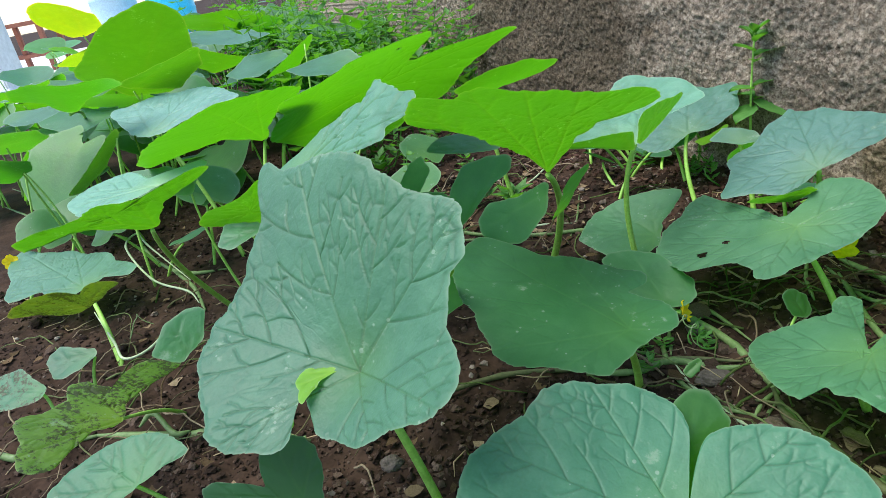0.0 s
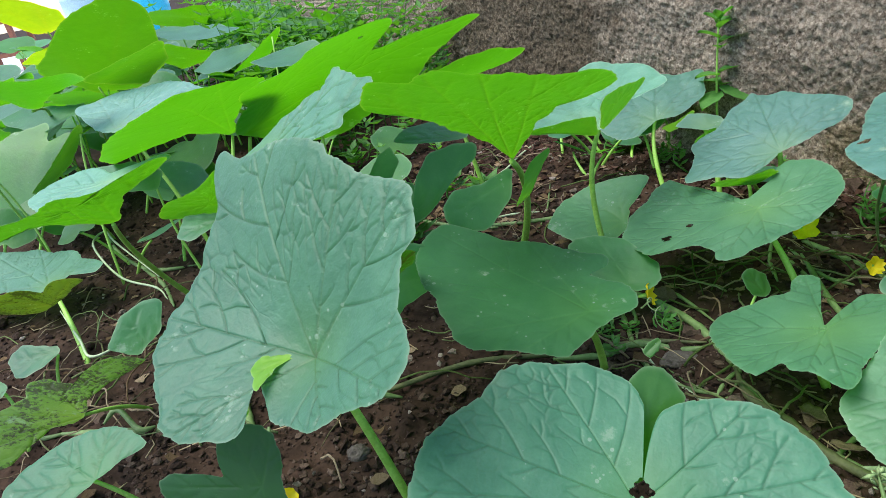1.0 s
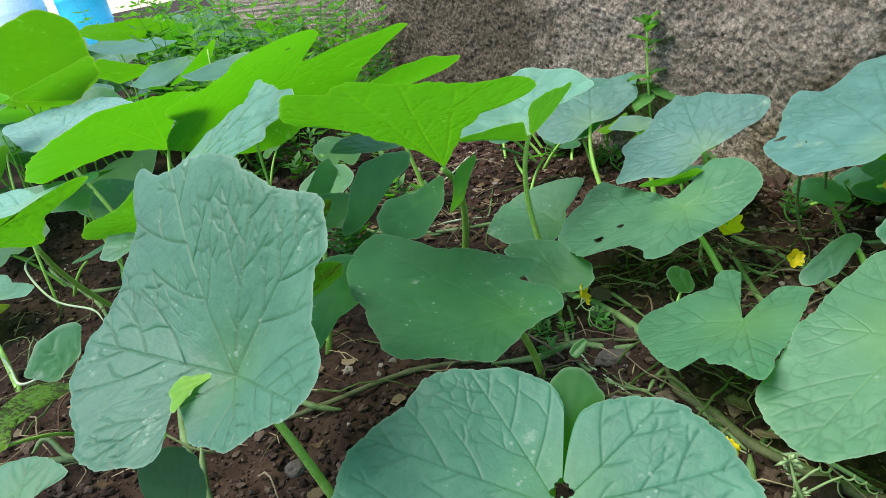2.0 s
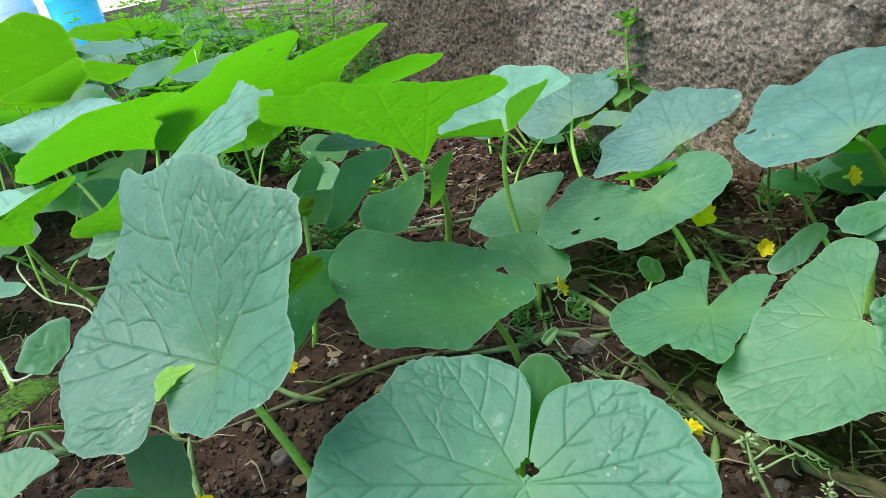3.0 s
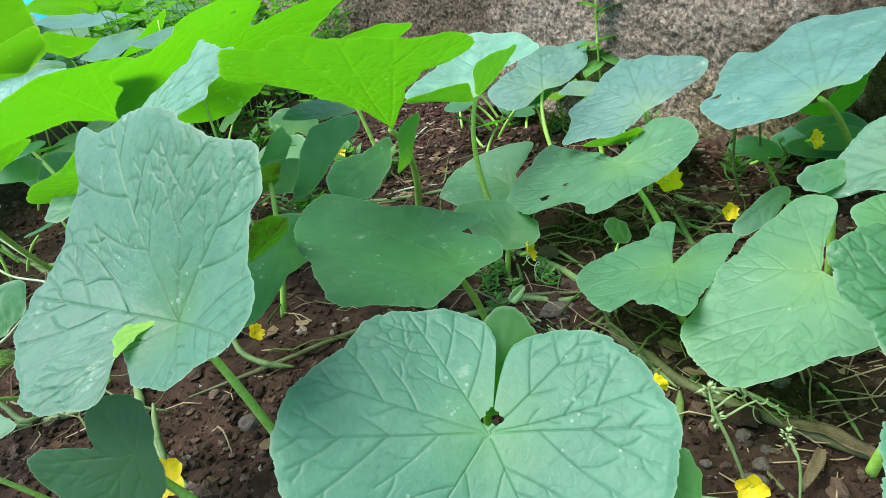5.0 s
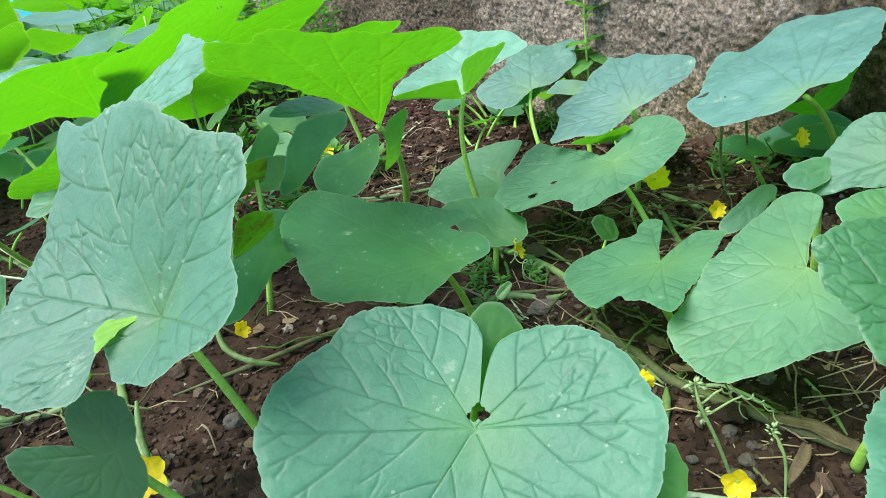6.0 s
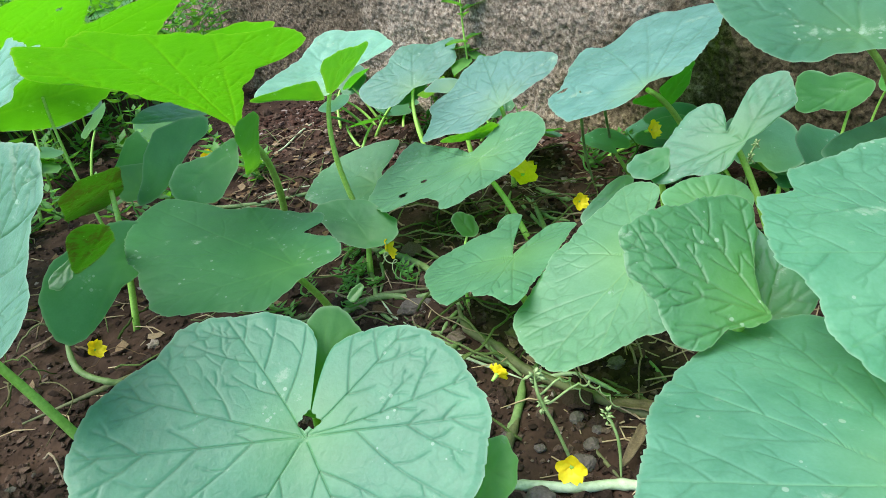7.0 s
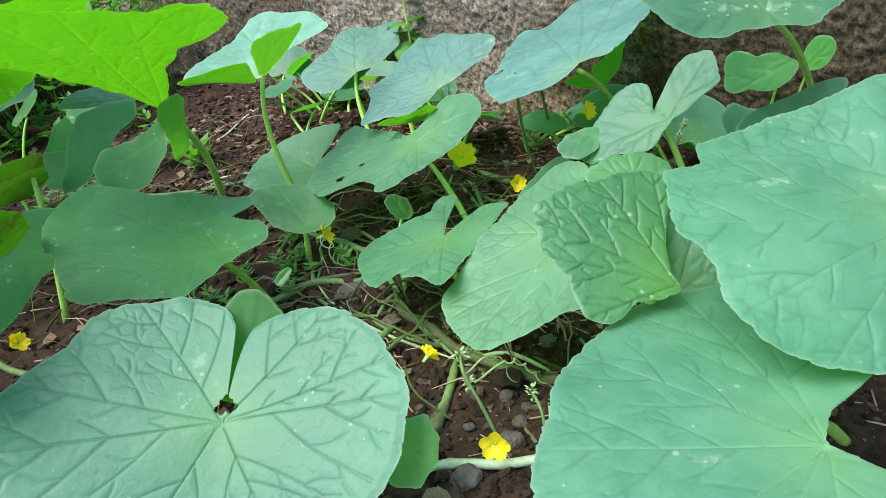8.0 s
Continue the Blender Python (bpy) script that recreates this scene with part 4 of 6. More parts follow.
leaf(vine_wall, (0.489, 0.345, 0.125), (-26.4, -31.9, 77.0), (0.7, 1.4), [(12.5, 5.4), (47.4, 4.3), (76.9, 4.3), (93.5, 4.1), (107.0, 3.7), (117.4, 2.3), (128.6, 1.0), (134.4, 2.8), (135.3, 5.0), (145.5, 7.0), (154.2, 7.5), (163.1, 6.9), (177.2, 5.9), (181.3, 4.5), (192.5, 3.0), (207.7, 1.8), (250.4, 1.6), (285.3, 2.4), (310.3, 3.0), (337.9, 3.9), (347.7, 5.7), (355.2, 6.4)], cone=(-0.000, 0.000, 0.000, -0.000, 0.000), bend=(0.00, 0.00, 0.00), veins=(-9, 5, 70, 143), foot=(0.521, 0.326), lit_tone=(1.08, 1.02, 1.05), relief=0.8, cell=0.0013)
leaf(vine_wall, (0.507, 0.230, 0.153), (-2.9, -33.8, 73.4), (0.6, 1.3), [3.3, 2.2, 1.5, 1.2, 1.0, 1.0, 1.0, 1.0, 1.1, 1.4, 1.9, 3.2, 4.5, 3.1, 2.3, 1.7, 1.4, 1.3, 1.3, 1.3, 1.3, 1.4, 1.7, 2.2, 3.4, 4.4], foot=(0.470, 0.212))
leaf(vine_wall, (0.477, 0.485, 0.053), (-23.1, -25.6, 112.8), (-0.2, 3.9), [3.9, 3.3, 2.2, 1.7, 1.4, 1.2, 1.2, 1.2, 1.3, 1.5, 1.9, 2.4, 3.4, 3.9, 3.1, 2.0, 1.6, 1.4, 1.3, 1.2, 1.3, 1.4, 1.7, 1.9, 2.3, 3.2], foot=(0.481, 0.465))
leaf(vine_wall, (0.444, 0.384, 0.113), (-13.2, -31.6, 92.3), (0.0, 1.6), [1.9, 2.0, 1.9, 1.6, 1.5, 1.5, 1.4, 1.3, 1.4, 1.5, 1.8, 2.0, 2.4, 2.0, 1.7, 1.6, 1.6, 1.5, 1.4, 1.3, 1.4, 1.5, 1.7, 1.7, 1.8, 2.0], foot=(0.465, 0.410))
leaf(vine_wall, (0.406, 0.790, 0.104), (9.9, -9.9, 18.2), (0.1, 0.9), [2.8, 2.4, 2.0, 1.8, 1.8, 1.8, 1.9, 2.3, 2.5, 2.6, 2.8, 3.4, 3.1, 2.4, 2.0, 1.9, 1.7, 1.6, 1.6, 1.7, 1.9, 2.4, 3.5, 3.1, 2.8, 2.7], foot=(0.409, 0.760), lit_tone=(1.80, 1.20, 1.95), relief=0.70, cell=0.006)
leaf(vine_wall, (0.384, 0.595, 0.111), (-13.2, 47.7, 72.4), (1.0, 3.1), [2.9, 2.2, 1.7, 1.5, 1.3, 1.3, 1.4, 1.5, 1.8, 2.4, 2.5, 2.6, 3.0, 3.4, 3.0, 2.8, 1.5, 1.0, 0.8, 0.7, 0.7, 0.8, 1.0, 1.4, 2.9, 3.8], fold=0.00, lit_tone=(1.05, 1.00, 0.30))
leaf(vine_wall, (0.513, 0.474, 0.124), (56.0, -21.8, -180.0), (0.2, 2.0), [2.9, 2.3, 1.7, 1.4, 1.2, 1.2, 1.3, 1.4, 1.7, 1.7, 1.6, 1.7, 1.8, 2.1, 2.7, 2.6, 1.8, 1.5, 1.3, 1.2, 1.2, 1.3, 1.3, 1.4, 1.6, 2.0], fold=0.00, lit_tone=(1.05, 1.00, 0.30))
leaf(vine_wall, (0.510, 0.475, 0.124), (28.6, 52.9, 124.4), (-0.2, 1.9), [2.4, 2.0, 1.3, 1.0, 0.9, 0.8, 0.8, 0.8, 0.9, 1.1, 1.4, 1.9, 2.9, 1.9, 1.4, 1.2, 1.1, 1.1, 1.1, 1.0, 1.0, 1.1, 1.2, 1.4, 1.5, 1.8], fold=0.00, lit_tone=(1.05, 1.00, 0.30))
leaf(vine_wall, (0.380, 0.873, 0.087), (32.3, -51.2, -129.1), (-0.7, 2.4), [2.0, 2.4, 2.5, 1.3, 1.0, 0.8, 0.7, 0.6, 0.7, 0.7, 1.0, 1.7, 2.6, 2.2, 2.1, 2.0, 1.7, 1.4, 1.3, 1.2, 1.2, 1.3, 1.6, 1.6, 1.6, 1.7], fold=0.00, lit_tone=(1.80, 1.20, 1.95), cell=0.006)
leaf(vine_right, (0.398, 0.271, 0.120), (28.4, 5.6, -19.3), (-0.3, 1.2), [(46.4, 2.7), (68.0, 3.0), (87.8, 3.2), (132.1, 2.8), (211.0, 2.0), (249.8, 3.0), (276.7, 3.1), (305.5, 2.3), (356.1, 1.9)], cone=(-0.000, 0.000, -0.000, 0.000, 0.000), bend=(0.00, -0.00, 0.00), veins=(-42, 0, 53), lit_tone=(1.35, 1.20, 1.15), relief=0.7, cell=0.0012)
leaf(vine_right, (0.351, 0.292, 0.093), (-14.6, 3.6, 108.5), (0.3, 1.6), [(4.7, 9.3), (13.3, 9.1), (21.8, 8.9), (31.4, 8.7), (40.0, 7.5), (50.3, 6.5), (69.2, 5.7), (97.5, 5.7), (115.4, 6.6), (134.6, 8.6), (141.7, 10.0), (145.9, 10.9), (150.5, 11.1), (156.1, 10.7), (161.8, 9.6), (164.1, 7.1), (165.4, 4.7), (170.1, 3.3), (190.1, 1.7), (214.8, 1.8), (218.7, 2.4), (237.5, 4.1), (258.3, 5.4), (279.3, 6.5), (294.3, 7.0), (303.9, 7.0), (315.1, 6.8), (325.7, 7.3), (335.0, 7.8), (345.1, 8.6), (350.8, 9.2), (357.7, 9.4)], cone=(0.018, -0.016, 0.021, -0.020, -0.022), bend=(0.14, -0.06, -0.41), veins=(-71, -40, -17, 2, 67, 137, 152), lit_tone=(1.70, 1.42, 1.32), relief=0.59, cell=0.0009)
leaf(vine_right, (0.335, 0.161, 0.126), (29.8, -12.0, 19.1), (-0.3, 3.9), [(9.5, 4.2), (39.4, 4.2), (62.0, 5.0), (74.5, 5.8), (84.9, 6.0), (96.5, 4.9), (115.7, 3.5), (141.2, 2.9), (166.7, 3.3), (176.8, 4.2), (212.0, 3.6), (240.7, 4.8), (251.0, 4.7), (257.1, 4.4), (280.8, 3.4), (296.8, 3.5), (309.1, 3.9), (327.3, 4.1), (345.7, 4.6)], cone=(0.000, 0.017, -0.007, 0.011, -0.002), bend=(-0.03, 0.35, -0.18), veins=(-64, -30, -13, 21, 48), foot=(0.325, 0.210), lit_tone=(1.00, 1.00, 0.75), relief=1.1, cell=0.0007)
leaf(vine_right, (0.353, 0.180, 0.103), (42.1, 4.6, -43.9), (0.1, 2.0), [(12.2, 2.2), (60.5, 1.7), (98.9, 2.5), (125.3, 2.5), (178.7, 2.1), (216.2, 1.4), (300.1, 2.3), (331.6, 4.9), (348.6, 3.0)], cone=(0.000, 0.000, 0.000, -0.000, 0.000), bend=(0.00, -0.00, 0.00), veins=(-18, 7, 45), lit_tone=(1.18, 1.02, 1.20), relief=0.75, cell=0.0011)
leaf(vine_right, (0.304, 0.049, 0.130), (-1.4, 6.9, 38.5), (-0.8, 2.0), [(3.5, 8.4), (18.9, 8.8), (33.2, 9.7), (46.9, 10.9), (62.3, 13.0), (67.9, 13.2), (75.4, 13.6), (87.3, 11.8), (99.4, 10.5), (113.0, 9.3), (120.5, 7.4), (125.4, 3.7), (157.9, 2.2), (168.7, 2.7), (182.9, 4.2), (208.5, 4.8), (235.9, 5.7), (255.4, 6.8), (271.9, 7.9), (285.9, 8.7), (299.7, 9.1), (311.5, 9.0), (323.9, 8.7), (331.6, 8.5), (342.9, 8.2), (354.8, 8.1)], cone=(0.018, 0.028, 0.006, 0.023, -0.003), bend=(0.10, -0.25, -0.49), veins=(-96, -76, -57, -22, 17, 58, 70), foot=(0.429, 0.119), lit_tone=(1.65, 1.45, 1.52), relief=0.5, cell=0.0008)
leaf(vine_right, (0.425, 0.100, 0.160), (4.6, -18.9, 60.6), (-0.8, 4.0), [(5.0, 7.8), (17.5, 7.9), (31.7, 8.4), (34.5, 8.1), (45.6, 7.5), (59.9, 8.9), (69.1, 8.7), (80.4, 9.1), (91.0, 9.7), (99.7, 10.2), (109.3, 11.3), (118.4, 13.1), (125.0, 13.6), (134.2, 12.7), (147.8, 10.5), (161.1, 7.4), (170.0, 4.3), (187.9, 5.5), (211.7, 5.9), (242.3, 6.4), (262.4, 7.0), (274.9, 6.9), (285.5, 7.0), (294.0, 7.2), (303.4, 7.5), (310.4, 7.6), (317.1, 7.5), (325.6, 7.5), (333.3, 7.1), (340.5, 6.8), (351.5, 7.1), (356.2, 7.6)], cone=(-0.001, 0.028, -0.013, 0.065, -0.018), bend=(-0.26, 0.07, -0.18), veins=(-48, -29, -4, 25, 75, 105), foot=(0.373, 0.067), lit_tone=(1.45, 1.28, 1.40), relief=0.58, cell=0.0008)
leaf(vine_left, (-0.290, 0.654, 0.182), (6.1, 40.9, 108.0), (-4.4, 3.1), [(4.6, 4.9), (9.0, 7.8), (14.5, 10.2), (26.3, 10.8), (27.0, 5.4), (46.4, 3.3), (90.3, 3.6), (123.3, 5.4), (153.1, 4.4), (189.0, 4.9), (204.1, 7.7), (208.0, 9.7), (213.9, 12.0), (218.4, 10.4), (220.1, 7.1), (221.6, 4.2), (251.6, 2.7), (334.0, 2.7)], cone=(0.000, 0.000, 0.000, -0.000, -0.000), bend=(-0.00, 0.00, 0.00), veins=(-116, -86, -38, -3), foot=(-0.297, 0.813), lit_tone=(1.05, 1.00, 0.30), cell=0.002)
leaf(vine_left, (-0.144, 0.574, 0.202), (-2.8, 36.8, 85.4), (-0.6, 2.4), [4.8, 5.4, 4.8, 4.6, 4.6, 4.9, 5.6, 6.1, 4.3, 3.5, 3.1, 2.9, 2.9, 3.1, 3.5, 4.4, 6.2, 7.8, 5.3, 3.8, 3.4, 3.2, 3.2, 3.4, 3.7, 4.1], stalk=0.0018, lit_tone=(1.05, 1.00, 0.30))
leaf(vine_left, (-0.150, 0.542, 0.199), (-13.2, -14.2, 115.3), (0.6, 2.2), [2.1, 1.8, 1.8, 1.8, 1.9, 2.3, 2.0, 1.7, 1.5, 1.5, 1.5, 1.6, 1.9, 2.0, 2.2, 2.5, 1.9, 1.5, 1.4, 1.4, 1.4, 1.6, 1.9, 2.1, 2.0, 2.1], stalk=0.0018)
# paled with painted sky sheen
leaf(vine_left, (-0.503, 0.845, 0.055), (-1.9, -10.6, 66.3), (3.5, 6.3), [(19.2, 18.6), (24.8, 13.6), (38.8, 9.1), (76.1, 5.0), (156.4, 7.2), (179.4, 12.9), (183.3, 12.6), (189.3, 8.3), (215.9, 7.9), (283.1, 4.7), (304.6, 7.4), (312.1, 8.9), (349.1, 11.0)], cone=(0.000, -0.000, 0.000, 0.000, -0.000), bend=(0.00, -0.00, -0.00), veins=(-6, 22, 40, 119), foot=(-0.418, 0.707), lit_tone=(2.00, 1.50, 1.70), relief=1.0, cell=0.002)
# yellowed speckled blade, with light through it painted into its colour
leaf(vine_left, (-0.302, 0.480, 0.070), (25.6, -18.8, 141.6), (2.0, 1.5), [(22.0, 5.6), (31.5, 3.8), (74.3, 2.9), (107.9, 5.5), (116.2, 5.6), (129.1, 4.7), (141.9, 4.7), (143.1, 7.6), (152.9, 11.8), (163.0, 12.8), (167.2, 6.2), (183.8, 2.9), (227.3, 2.5), (303.5, 2.9), (319.1, 5.8), (322.4, 8.6), (332.1, 9.8), (350.3, 7.1)], cone=(-0.004, 0.014, -0.012, 0.001, 0.004), bend=(-0.22, -0.10, 0.03), veins=(-5, 32, 95, 132), foot=(-0.301, 0.580), worn=True, stalk=0.0018, lit_tone=(1.9, 1.15, 0.28), relief=0.9, cell=0.0016)
leaf(vine_left, (-0.243, 0.366, 0.088), (16.6, 18.2, -61.0), (-2.1, -1.0), [(6.4, 4.6), (22.5, 5.5), (31.6, 3.8), (45.9, 3.0), (64.5, 2.3), (92.4, 2.2), (132.2, 3.7), (177.8, 4.9), (203.4, 5.4), (212.8, 4.7), (229.6, 3.8), (249.6, 3.1), (283.9, 2.7), (319.9, 3.0), (344.5, 3.8)], cone=(-0.000, -0.000, 0.000, 0.000, -0.000), bend=(-0.00, 0.00, -0.00), veins=(-145, -113, -56, 0), foot=(-0.206, 0.390), stalk=0.0018, cell=0.0013)
leaf(vine_left, (-0.385, 0.622, 0.065), (-6.8, -23.7, 92.4), (-0.1, 3.3), [2.5, 2.9, 2.9, 2.6, 2.5, 2.1, 1.8, 1.6, 1.6, 1.7, 1.9, 2.2, 3.0, 3.1, 2.6, 2.4, 2.2, 2.0, 1.9, 2.0, 2.2, 2.1, 2.2, 2.3, 2.2, 2.3], foot=(-0.399, 0.603), stalk=0.0018)
leaf(vine_left, (-0.423, 0.574, 0.060), (-2.1, -24.5, 80.9), (0.1, 3.7), [3.0, 3.6, 3.7, 3.2, 2.9, 2.7, 2.8, 2.4, 2.2, 2.2, 2.2, 2.5, 3.0, 3.9, 4.0, 3.5, 2.8, 2.4, 2.3, 2.2, 2.3, 2.6, 2.9, 2.7, 2.6, 2.7], foot=(-0.418, 0.552), worn=True, stalk=0.0018)
leaf(vine_left, (-0.194, 0.416, 0.150), (41.1, -9.6, 29.3), (0.2, 2.3), [1.4, 1.5, 1.7, 2.0, 2.3, 2.5, 2.0, 1.7, 1.6, 1.6, 1.6, 1.5, 1.5, 1.5, 1.7, 2.1, 2.1, 2.1, 2.2, 2.5, 2.0, 1.7, 1.5, 1.5, 1.5, 1.4], stalk=0.0018)
leaf(vine_left, (-0.319, 0.866, 0.162), (1.6, -19.3, 66.6), (0.3, 6.7), [7.6, 6.4, 5.0, 4.0, 3.5, 3.3, 3.3, 3.5, 3.5, 3.7, 4.2, 5.2, 6.7, 7.1, 8.0, 5.4, 4.1, 3.5, 3.2, 3.1, 3.1, 3.1, 3.4, 3.9, 5.1, 7.7], foot=(-0.284, 0.841), stalk=0.0018, cell=0.006)
leaf(vine_left, (-0.447, 0.993, 0.231), (-42.5, 11.8, 76.1), (1.3, 7.1), [6.7, 6.3, 4.7, 4.0, 3.6, 3.5, 3.0, 2.7, 2.6, 2.7, 2.9, 3.4, 4.4, 6.5, 8.0, 5.1, 3.3, 2.6, 2.2, 2.1, 2.0, 2.1, 2.4, 2.9, 4.1, 6.7], foot=(-0.452, 0.937), stalk=0.0018, lit_tone=(0.60, 0.55, 0.50), cell=0.006)
# sky glare on this leaf's top is put into its colour
leaf(vine_left, (-0.315, 0.754, 0.200), (-4.9, -9.6, 83.8), (0.3, 4.8), [(11.7, 8.1), (24.3, 8.2), (128.9, 3.5), (149.9, 7.1), (154.4, 9.8), (167.0, 10.5), (182.9, 4.9), (218.2, 3.9), (273.3, 2.6), (314.3, 5.3), (339.3, 6.1)], cone=(0.000, -0.000, -0.000, 0.000, -0.000), bend=(0.00, 0.00, -0.00), veins=(0, 9, 17), stalk=0.0018, lit_tone=(3.20, 2.10, 3.20), relief=1.0, cell=0.002)
leaf(vine_left, (-0.461, 0.761, 0.062), (19.1, 50.9, 121.1), (-1.4, 0.5), [(3.7, 7.8), (14.8, 8.5), (26.9, 5.2), (72.2, 3.2), (104.8, 2.1), (138.7, 1.8), (208.1, 4.0), (215.0, 6.2), (232.1, 5.5), (249.0, 3.9), (257.8, 1.7), (317.0, 4.1), (349.1, 6.2)], cone=(0.000, -0.000, 0.000, -0.000, 0.000), bend=(0.00, 0.00, 0.00), veins=(-122, -23, 0), worn=True, stalk=0.0018, lit_tone=(1.40, 0.60, 0.50), cell=0.0025)
leaf(vine_far, (-0.559, 1.111, 0.258), (25.9, 10.7, 159.1), (-6.1, 5.6), [6.2, 6.2, 6.7, 7.6, 7.7, 8.4, 6.3, 5.2, 6.1, 8.0, 8.4, 6.0, 4.9, 4.3, 4.2, 4.9, 6.1, 8.6, 8.6, 9.1, 7.1, 5.4, 4.6, 4.7, 5.3, 6.5], foot=(-0.962, 1.827), lit_tone=(1.05, 1.00, 0.30), cell=0.006)
leaf(vine_far, (-0.546, 1.389, 0.237), (30.0, -17.8, -152.1), (1.6, 13.2), [16.9, 14.1, 12.1, 10.8, 9.7, 9.1, 9.0, 9.4, 10.6, 13.0, 13.8, 13.6, 13.8, 14.9, 14.1, 13.5, 11.8, 10.8, 10.5, 10.6, 9.8, 9.6, 10.1, 11.2, 13.5, 16.0], foot=(-0.525, 1.336), stalk=0.0018, lit_tone=(1.05, 1.00, 0.30), cell=0.006)
leaf(vine_far, (-0.481, 1.180, 0.268), (13.1, -24.9, -118.9), (-1.7, 7.6), [7.8, 10.1, 7.2, 5.6, 4.8, 4.4, 4.3, 4.4, 4.8, 5.6, 7.2, 8.3, 7.1, 6.5, 6.3, 6.3, 6.7, 7.6, 6.2, 5.4, 5.0, 4.9, 5.2, 5.8, 6.1, 6.7], foot=(-0.423, 1.207), stalk=0.0018, lit_tone=(1.05, 1.00, 0.30), cell=0.006)
leaf(vine_far, (-0.256, 1.379, 0.258), (-11.0, -14.7, 109.0), (0.1, 4.5), [5.9, 6.5, 6.1, 5.9, 6.1, 6.7, 7.7, 6.3, 5.6, 5.4, 5.4, 5.8, 6.5, 6.4, 6.6, 6.9, 6.1, 5.8, 5.9, 6.3, 7.0, 6.3, 6.1, 6.2, 5.9, 5.7], foot=(-0.221, 1.430), stalk=0.0018, cell=0.006)
leaf(vine_far, (-0.166, 1.189, 0.295), (-28.0, 25.2, 87.2), (3.7, 5.1), [2.7, 5.0, 4.0, 3.5, 3.3, 3.3, 3.5, 4.0, 4.4, 3.9, 3.7, 3.8, 4.0, 4.6, 5.8, 7.5, 4.5, 2.4, 1.8, 1.4, 1.3, 1.2, 1.2, 1.3, 1.5, 1.9], foot=(-0.202, 1.130), stalk=0.0018, lit_tone=(1.05, 1.00, 0.30), cell=0.006)
leaf(vine_far, (-0.073, 0.884, 0.281), (-4.1, -18.9, 83.8), (0.0, 3.3), [5.4, 4.3, 3.5, 3.2, 3.0, 3.1, 3.1, 3.1, 3.4, 4.0, 4.4, 4.3, 4.5, 5.0, 4.1, 3.6, 3.4, 3.4, 3.6, 3.3, 3.2, 3.3, 3.7, 3.9, 4.1, 4.5], foot=(-0.073, 0.817), stalk=0.0018, cell=0.006)
leaf(vine_far, (-0.615, 1.357, 0.210), (-1.6, -13.2, 70.2), (-1.0, 7.1), [10.2, 15.5, 9.3, 6.5, 5.2, 4.6, 4.3, 4.3, 4.5, 5.2, 6.4, 8.8, 9.7, 11.5, 10.6, 10.0, 9.8, 7.0, 5.7, 5.0, 4.8, 4.8, 5.1, 5.8, 6.8, 7.9], foot=(-0.616, 1.305), stalk=0.0018, cell=0.006)
leaf(vine_far, (-0.608, 1.017, 0.198), (-20.1, 29.2, 63.4), (-1.6, 2.6), [4.6, 4.5, 4.8, 4.6, 3.5, 3.0, 2.7, 2.6, 2.7, 3.0, 3.5, 3.9, 4.3, 5.3, 4.9, 4.6, 4.6, 3.4, 2.8, 2.5, 2.4, 2.5, 2.7, 3.1, 3.9, 4.9], foot=(-0.565, 0.992), stalk=0.0018, cell=0.006, lit_tone=(0.65, 0.85, 0.45))
# yellow leaves; full sun is painted into the colour of these two
leaf(vine_far, (-0.706, 1.601, 0.361), (29.1, 9.4, 163.6), (-1.6, 6.0), [7.3, 7.4, 7.5, 6.9, 6.7, 6.5, 5.9, 5.6, 5.7, 6.2, 7.2, 6.9, 6.8, 6.6, 6.5, 6.8, 6.9, 6.7, 6.8, 7.1, 6.2, 5.9, 5.9, 5.8, 6.0, 6.5], foot=(-0.638, 1.646), stalk=0.0018, lit_tone=(5.00, 1.90, 0.40), cell=0.006)
leaf(vine_far, (-0.683, 1.556, 0.339), (-16.6, 17.5, 45.2), (1.7, 10.2), [9.0, 8.7, 6.9, 4.6, 3.7, 3.2, 2.9, 2.9, 3.1, 3.3, 3.8, 4.8, 6.9, 11.7, 6.8, 4.8, 3.8, 3.4, 3.2, 3.2, 3.2, 3.3, 3.6, 4.3, 5.7, 9.2], foot=(-0.699, 1.632), stalk=0.0018, lit_tone=(4.20, 1.70, 0.40), cell=0.006)
leaf(vine_far, (-0.566, 1.434, 0.226), (-12.1, 14.0, 48.4), (-1.1, 7.3), [9.2, 9.3, 10.0, 11.3, 10.9, 11.2, 12.2, 9.7, 8.4, 7.8, 7.7, 8.1, 9.0, 9.7, 9.6, 10.2, 11.5, 11.2, 10.7, 10.9, 9.5, 8.5, 8.0, 8.1, 8.7, 9.7], foot=(-0.546, 1.383), stalk=0.0018, cell=0.006)
leaf(vine_far, (-0.709, 1.200, 0.252), (0.4, 13.2, -115.0), (0.3, 6.7), [8.7, 8.5, 8.1, 5.8, 4.8, 4.2, 4.0, 3.9, 3.7, 3.7, 4.0, 4.6, 5.8, 8.6, 9.8, 7.5, 5.2, 4.2, 3.7, 3.4, 3.4, 3.6, 4.1, 4.8, 5.5, 6.9], foot=(-0.741, 1.149), stalk=0.0018, cell=0.006)
